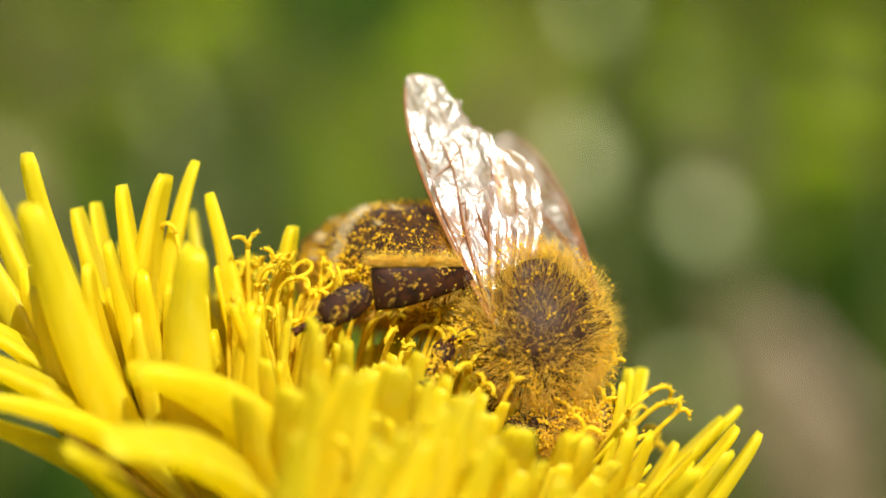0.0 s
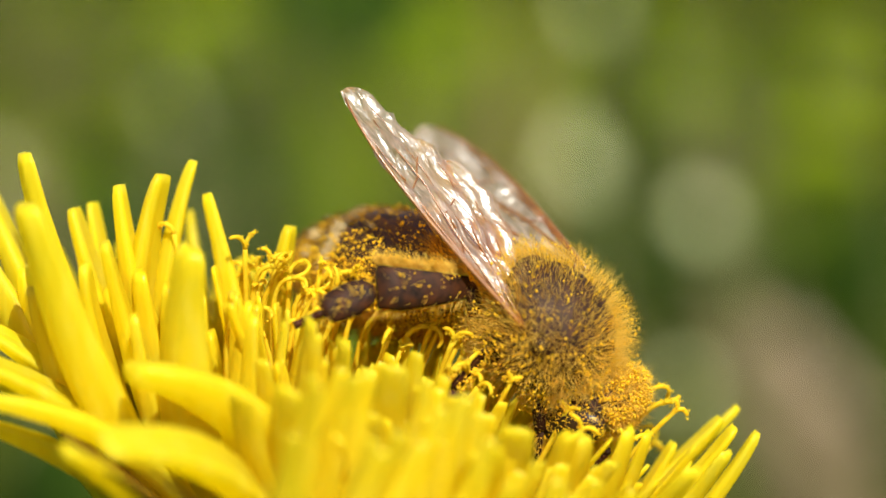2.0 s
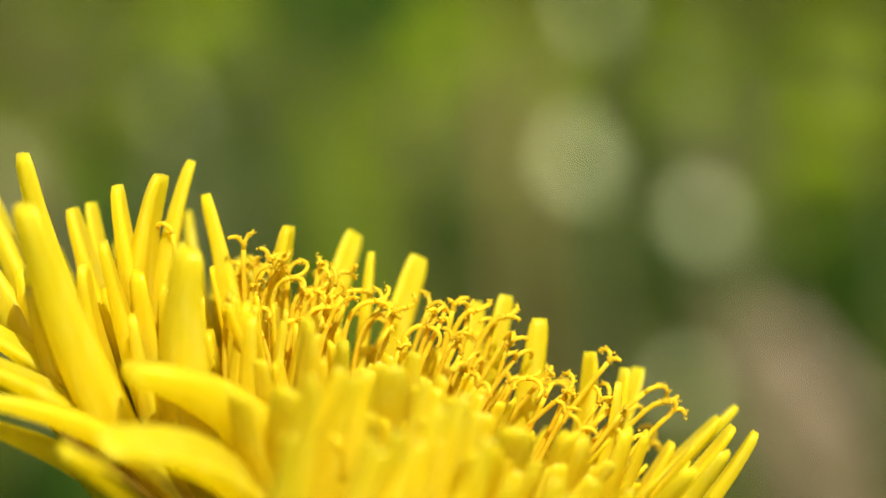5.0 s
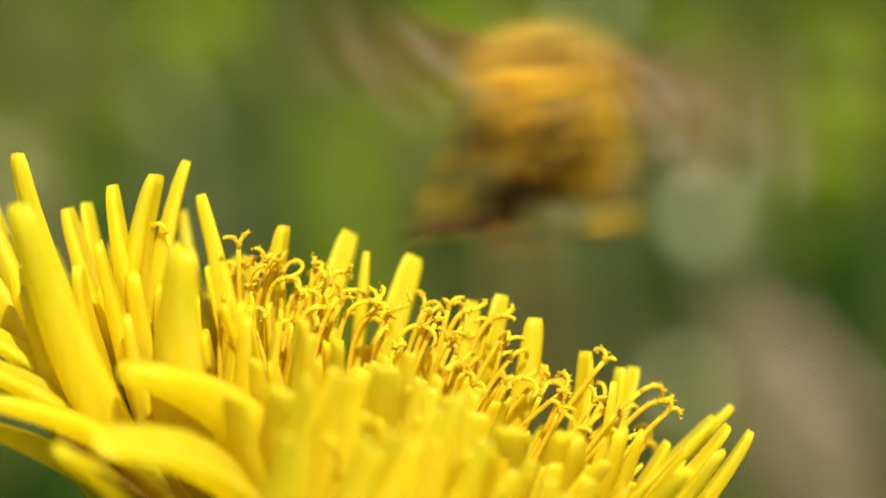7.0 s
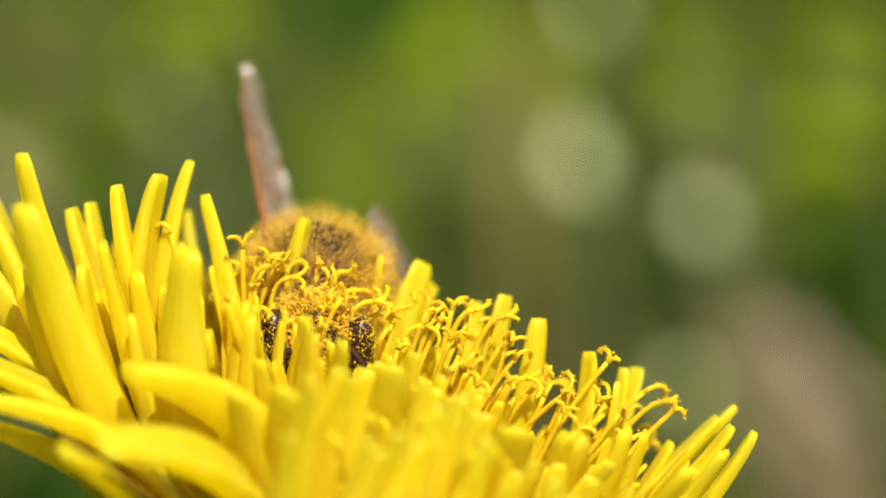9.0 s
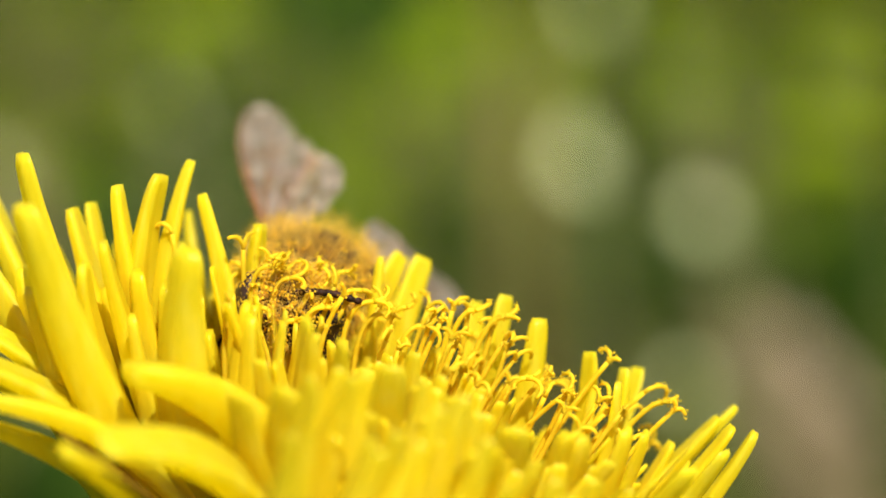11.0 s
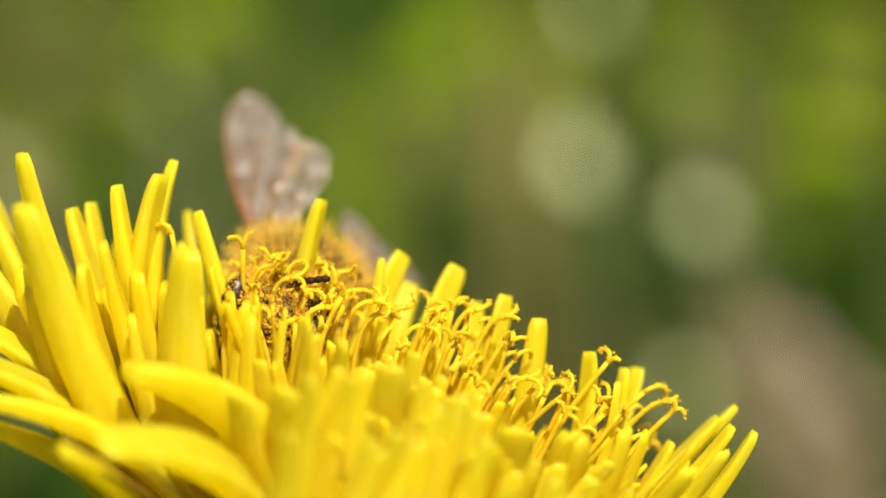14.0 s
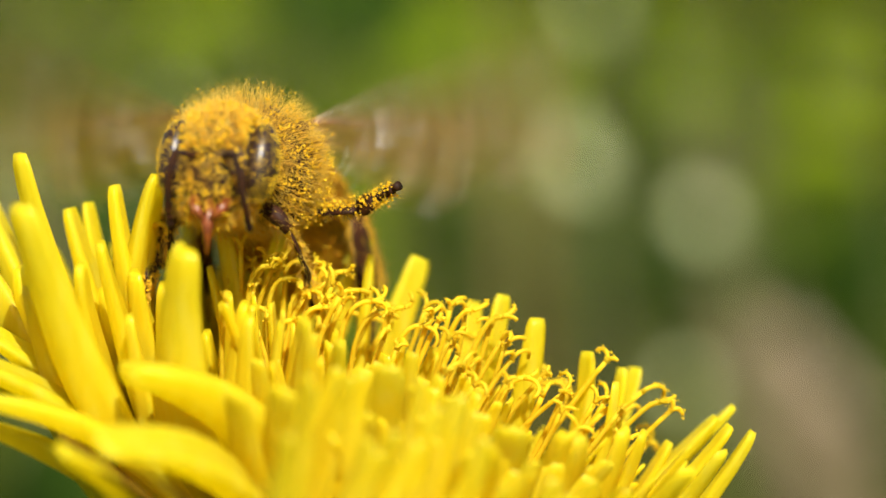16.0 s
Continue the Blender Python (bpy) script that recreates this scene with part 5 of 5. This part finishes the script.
# seconds, then span and chord of the right and of the left wing
WINGS_HELD = [
    (0, (-3.12, 8.00, 4.42), (0.95, 0.26, 0.19), (-2.19, 5.67, 7.49), (-0.97, -0.18, -0.15)),
    (0.3, (-4.51, 7.04, 4.81), (0.88, 0.39, 0.26), (-3.99, 4.97, 7.26), (-0.90, -0.36, -0.25)),
    (0.5, (-3.16, 7.88, 4.58), (0.94, 0.27, 0.20), (-2.03, 6.09, 7.20), (-0.98, -0.16, -0.14)),
    (1, (-3.56, 7.69, 4.62), (0.93, 0.30, 0.21), (-2.80, 5.73, 7.23), (-0.95, -0.24, -0.18)),
    (1.2, (-5.92, 6.27, 4.32), (0.63, 0.42, 0.61), (-5.76, 4.53, 6.26), (-0.78, -0.53, -0.33)),
    (1.5, (-4.88, 7.07, 4.39), (0.69, 0.34, 0.62), (-3.65, 4.75, 7.55), (-0.91, -0.34, -0.23)),
    (2, (-5.94, 7.46, 1.48), (0.62, 0.44, 1.01), (-4.94, 5.25, 6.42), (-0.85, -0.45, -0.29)),
    (2.5, (-6.36, 7.46, 0.00), (0.77, 0.64, 0.57), (-5.37, 6.42, 4.81), (-0.50, -0.10, 0.70)),
    (2.8, (-6.62, 7.28, 0.00), (0.70, 0.68, 0.59), (-6.26, 5.87, 4.42), (-0.40, 0.00, 0.80)),
    (3, (-7.37, 4.30, -4.52), (0.00, 0.45, 0.70), (-9.23, 3.77, 0.00), (0.00, 0.20, -1.00)),
    (3.3, (-5.70, 3.56, -6.94), (-0.80, -0.10, 0.40), (-9.81, 2.02, -0.77), (0.20, 0.50, -0.80)),
    (3.5, (-4.28, 2.97, -8.13), (-0.83, 0.12, 0.42), (-9.46, 3.33, -0.77), (0.10, 0.40, -0.90)),
    (3.7, (1.08, 2.99, -9.10), (-0.60, 0.60, 0.10), (-7.62, 4.36, -4.00), (0.50, 0.50, -0.30)),
    (4, (5.96, -0.15, -7.58), (-0.15, 0.80, -0.60), (-2.49, 5.45, -7.60), (1.00, 0.30, 0.10)),
    (4.2, (6.19, -2.30, -6.91), (0.10, 0.60, -0.80), (-0.76, 5.00, -8.20), (1.00, 0.30, 0.10)),
    (9, (-1.39, 6.59, 6.91), (0.20, 0.00, 1.00), (1.97, -2.39, 9.13), (-0.30, 1.00, 0.00)),
    (11.5, (-1.63, 5.65, 7.65), (0.98, 0.13, 0.11), (3.50, -1.15, 8.91), (-0.20, 0.60, 0.90)),
    (12, (-1.57, 6.62, 6.84), (0.99, 0.12, 0.11), (3.97, 0.48, 8.78), (-0.30, 0.80, 0.60)),
    (12.5, (-1.57, 5.39, 7.84), (0.99, 0.12, 0.11), (3.86, -0.77, 8.81), (-0.20, 0.50, 0.90)),
    (13, (-2.07, 5.88, 7.36), (0.98, 0.18, 0.13), (3.06, 0.11, 9.17), (-0.20, 0.60, 0.90)),
    (13.5, (-1.84, 4.90, 8.10), (0.98, 0.16, 0.13), (2.04, -1.03, 9.36), (-0.20, 0.60, 0.90)),
    (14, (-1.57, 5.37, 7.87), (0.99, 0.12, 0.11), (2.17, -0.82, 9.36), (-0.20, 0.60, 0.90)),
    (14.5, (-1.36, 5.83, 7.58), (0.99, 0.10, 0.10), (2.29, -0.72, 9.36), (-0.20, 0.60, 0.90)),
    (15.5, (-1.84, 5.88, 7.42), (0.98, 0.15, 0.12), (2.81, -0.67, 9.20), (-0.20, 0.60, 0.90)),
    (15.6, (-1.84, 5.84, 7.46), (0.98, 0.15, 0.12), (2.81, -0.72, 9.20), (-0.20, 0.60, 0.90)),
    (15.75, (-1.52, 4.35, 8.49), (0.99, 0.13, 0.11), (5.14, -0.71, 8.13), (-0.20, 0.60, 0.90)),
]
LEANS = {
    ('left', 7): [(0, (-8.38, 2.82, 1)), (8.4, (-8.38, 2.82, 1)), (12.5, (-8.38, 2.86, 1)), (13, (-8.70, 3.08, 1)), (13.5, (-9.03, 2.93, 1)), (14.5, (-8.81, 2.78, 1)), (15.5, (-8.74, 2.59, 1)), (16, (-9.22, 2.22, 1))],
    ('left', 8): [(0, (-7.91, 1.79, 1)), (9, (-7.88, 1.74, 1)), (11.5, (-8.10, 1.77, 1)), (12.5, (-8.29, 1.79, 1)), (13, (-8.19, 1.29, 1)), (14.5, (-8.10, 1.18, 1)), (15.5, (-8.06, 1.14, 1)), (16, (-7.54, 1.98, 1))],
    ('back', 0): [(0, (-5.17, 0.67, 1)), (8, (-5.17, 0.67, 1)), (8.5, (-4.69, 0.82, 1)), (9, (-4.59, 0.91, 1)), (11.5, (-6.42, 0.69, 1)), (12.5, (-6.57, 0.71, 1)), (13, (-4.18, 1.42, 1)), (14.5, (-4.07, 1.55, 1)), (15.6, (-4.07, 1.51, 1)), (16, (-5.30, 0.58, 1))],
    ('back', 1): [(0, (-3.12, 0.50, 3.5)), (8, (-3.12, 0.50, 3.5)), (8.5, (-1.46, -0.12, 3.5)), (9, (-0.46, -1.23, 3.5)), (11.5, (-1.65, -0.08, 3.5)), (12.5, (-1.62, -0.04, 3.5)), (14.5, (-1.38, -0.27, 3.5)), (15.6, (-1.23, -0.29, 3.5)), (16, (-2.67, 0.37, 3.5))],
    ('back', 2): [(0, (-2.47, -0.17, 2)), (8, (-2.47, -0.17, 2)), (8.5, (-2.27, -0.26, 2)), (9, (-2.12, -0.30, 2)), (12.5, (-2.15, -0.36, 2)), (15.6, (-2.04, -0.40, 2)), (16, (-2.38, -0.28, 2))],
    ('back', 3): [(0, (-0.88, -0.31, 3)), (8, (-0.94, -0.31, 3)), (8.5, (-0.80, -0.36, 3)), (9, (-0.76, -0.52, 3)), (11.5, (-0.75, -0.21, 3)), (12.5, (-0.40, -0.04, 3)), (13, (0.17, -0.52, 3)), (14.5, (0.42, -0.67, 3)), (15.6, (0.54, -0.75, 3)), (16, (-0.80, -0.36, 3))],
}
FLAPS = [(4.35, 6.2), (6.3, 8.72), (15.82, 15.9)]


GLINT, DULL = Vector((0.28, -0.82, -0.50)), Vector((0.42, -0.62, -0.63))


def stroke(s, angle, way=DULL):
    """Span and chord of a beating wing, when the bee faces the lens."""
    span = Vector((s * math.cos(radians(angle)), math.sin(radians(angle)), 0.28))
    face = Vector((way.x * s, way.y, way.z))
    return span, face.cross(span) * s


def beat(s, t, up):
    """A wing at the top or the bottom of its beat."""
    k = round(t * 2) / 2
    beats = {7.0: (22, -42), 7.5: (-19, -26), 8.0: (72, -14), 8.5: (80, -2)} if s > 0 else {7.0: (40, -20), 7.5: (60, 50), 8.0: (75, 5), 8.5: (82, 20)}
    high, low = beats.get(k, (58, -15))
    return wing_held(s, body_at(t), *stroke(s, high if up else low, GLINT if k == 7.5 else DULL))


def body_at(t):
    for a, b in zip(BEE_WAY, BEE_WAY[1:]):
        if a[0] <= t <= b[0]:
            q = (t - a[0]) / (b[0] - a[0])
            return stand(*[tuple(x + (y - x) * q for x, y in zip(m, n)) for m, n in zip(a[1:4], b[1:4])])
    return stand(*BEE_WAY[-1][1:4])


def held_still(rows):
    """The bee moves in starts: it rests for a moment at each half second."""
    out = []
    for r in rows:
        t = r[0]
        if 0 < t < 4.1 and abs(t * 2 - round(t * 2)) < 1e-6:
            out += [(t - 0.05, *r[1:]), (t + 0.05, *r[1:])]
        else:
            out.append(r)
            if t == 0:
                out.append((0.06, *r[1:]))
    return out


BEE_WAY, WINGS_HELD, HIND_LEG, MID_LEG = (held_still(rows) for rows in (BEE_WAY, WINGS_HELD, HIND_LEG, MID_LEG))


def motions():
    walk(bee, [(r[0], stand(*r[1:4])) for r in BEE_WAY])
    walk(abdomen, [(r[0], abdomen_held(stand(*r[1:4]), r[4], r[0])) for r in BEE_WAY])
    # hind legs go with the abdomen, middle legs half-way
    for s in (-1, 1):
        for k, share in ((1, 0.5), (2, 1.0)):
            rows = []
            for r in BEE_WAY:
                q = abdomen_held(stand(*r[1:4]), r[4], 9.0).to_quaternion()
                drop = np.interp(r[0], [2.6, 3.0, 4.2, 4.6, 8.2, 9.0, 15.6, 16.0], [0, 24, 24, 35, 35, 0, 0, 20])
                m = Matrix.Identity(3).to_quaternion().slerp(q, share).to_matrix().to_4x4() @ pose(0, 0, 0, 0, -drop * share, 0)
                rows.append((r[0], Matrix.Translation(legs[s, k].matrix_basis.translation) @ m))
            if (s, k) == (1, 1):
                rows[-2:] = [(t, leg_held((s, k), body_at(16.0), (-3.6, 1.25, 1.5), (-1.0, 1.45, 0.5))) for t in (15.95, 16.0)]
            if (s, k) == (-1, 2):
                rows = [(r[0], leg_held((s, k), body_at(r[0]), *r[1:])) for r in HIND_LEG] + [r for r in rows if r[0] > 3.8]
            if k == 2:
                rows = [(r[0], leg_held((s, k), body_at(r[0]), *TRAILING[r[0]])) if r[0] in TRAILING else r for r in rows]
            if (s, k) == (-1, 1):
                rows = [(r[0], leg_held((s, k), body_at(r[0]), *r[1:])) for r in MID_LEG] + [r for r in rows if r[0] > 3.8]
            walk(legs[s, k], rows)
    for s in (-1, 1):
        hip = legs[s, 0].matrix_basis.copy()
        walk(legs[s, 0], [(t, hip @ pose(0, 0, 0, 0, a, 0)) for t, a in ((0, 0), (4.2, 0), (4.6, 50), (7.2, 50), (7.4, 15), (7.6, 15), (8.0, 40), (8.4, 40), (9.0, 0), (15.7, 0), (15.9, 72), (16.0, 72))])
    # beats: mid-stroke falls on every half second
    for s in (-1, 1):
        rows = [(r[0], wing_held(s, body_at(r[0]), *(r[1:3] if s < 0 else r[3:5]))) for r in WINGS_HELD]
        for a, b in FLAPS:
            up = True
            for f in range(frame(a), frame(b) + 1):
                t = (f - 1) / FPS
                if (f - 1) % 15 in (1, 3, 5, 7, 9, 11, 14):
                    if t < 6.75:
                        m = wing_turned(s, 4 if up else 26, 58 if up else -18, 20 if up else -25)
                    else:
                        m = beat(s, t, up)
                    rows.append((t, m))
                    up = not up
        rows += [(t, wing_held(s, body_at(min(t, 16.0)), *stroke(s, a))) for t, a in ((15.93, 50), (15.97, -12), (16.03, 48))]
        rows.sort(key=lambda r: r[0])
        walk(wings[s], rows)
    nod = [(0, 40), (2.6, 40), (3.0, 8), (3.5, 32), (4.2, 20), (6.3, 15), (7.4, 8), (7.9, -12), (8.6, -16), (9.0, 12), (15.6, 12), (15.9, -8), (16.0, -8)]
    walk(head, [(t, pose(2.2 * MM, 0, -0.35 * MM, 0, a, 0)) for t, a in nod])
    # the feelers tuck under while it walks on, and the left one lifts while it feeds
    reach = Vector((1.45, 0.9, -1.45))
    for side in (1, -1):
        rest = antennae[side].matrix_basis.copy()
        tucked = rest @ pose(0, 0, 0, 0, 62, 0)
        rows = [(0, rest), (2.6, rest), (3.0, tucked), (4.2, tucked), (5.0, rest), (8.6, rest)]
        if side > 0:
            for t, a in ((9.6, 50), (11.5, 12), (12.5, 92), (13.0, 82), (13.5, 74), (14.0, 46), (14.5, 45), (15.0, 58), (15.5, 68)):
                turn = (body_at(t) @ pose(0, 0, 0, 0, 12, 0)).to_3x3().normalized().inverted() @ STAGE.to_3x3()
                aim = turn @ Vector((math.cos(radians(a)), -0.25, math.sin(radians(a))))
                rows.append((t, Matrix.Translation(rest.translation) @ reach.rotation_difference(aim).to_matrix().to_4x4()))
        walk(antennae[side], rows + [(15.9, tucked), (16.0, tucked)])
    # the flower sways about the foot of its stem
    sway = [(0, 14), (0.5, 8.5), (1.0, 11.5), (1.5, 8.5), (2.0, 9.5), (2.5, 10), (3.0, 13), (3.5, 8), (4.0, 8), (6.5, 0), (7.0, -2), (7.5, 2), (8.0, -8), (8.5, 0.5), (9.0, 5), (11.5, 6), (12.0, 4), (12.5, 7.5), (13.0, 7), (13.5, 5.5), (14.0, 5.5), (14.5, 6), (15.0, 6.5), (15.5, 9), (16.0, 1.5)]
    walk(dandelion, [(t, Matrix.Translation(FOOT) @ pose(0, 0, 0, 0, math.degrees(0.0184 * s / 122.0), 0)) for t, s in sway])

    # florets that the bee pushes about: seconds and where the tip leans on the stage
    for key, rows in LEANS.items():
        base, tip = grew[heroes[key].name]
        first = Vector(tip - base)
        keyed = []
        for t, p in rows:
            aim = Vector(flower_mm(p) - base)
            pulled = aim.normalized() * (aim.length - first.length)
            keyed.append((t, Matrix.Translation((Vector(base) + pulled) * MM) @ first.rotation_difference(aim).to_matrix().to_4x4()))
        walk(heroes[key], keyed)


motions()
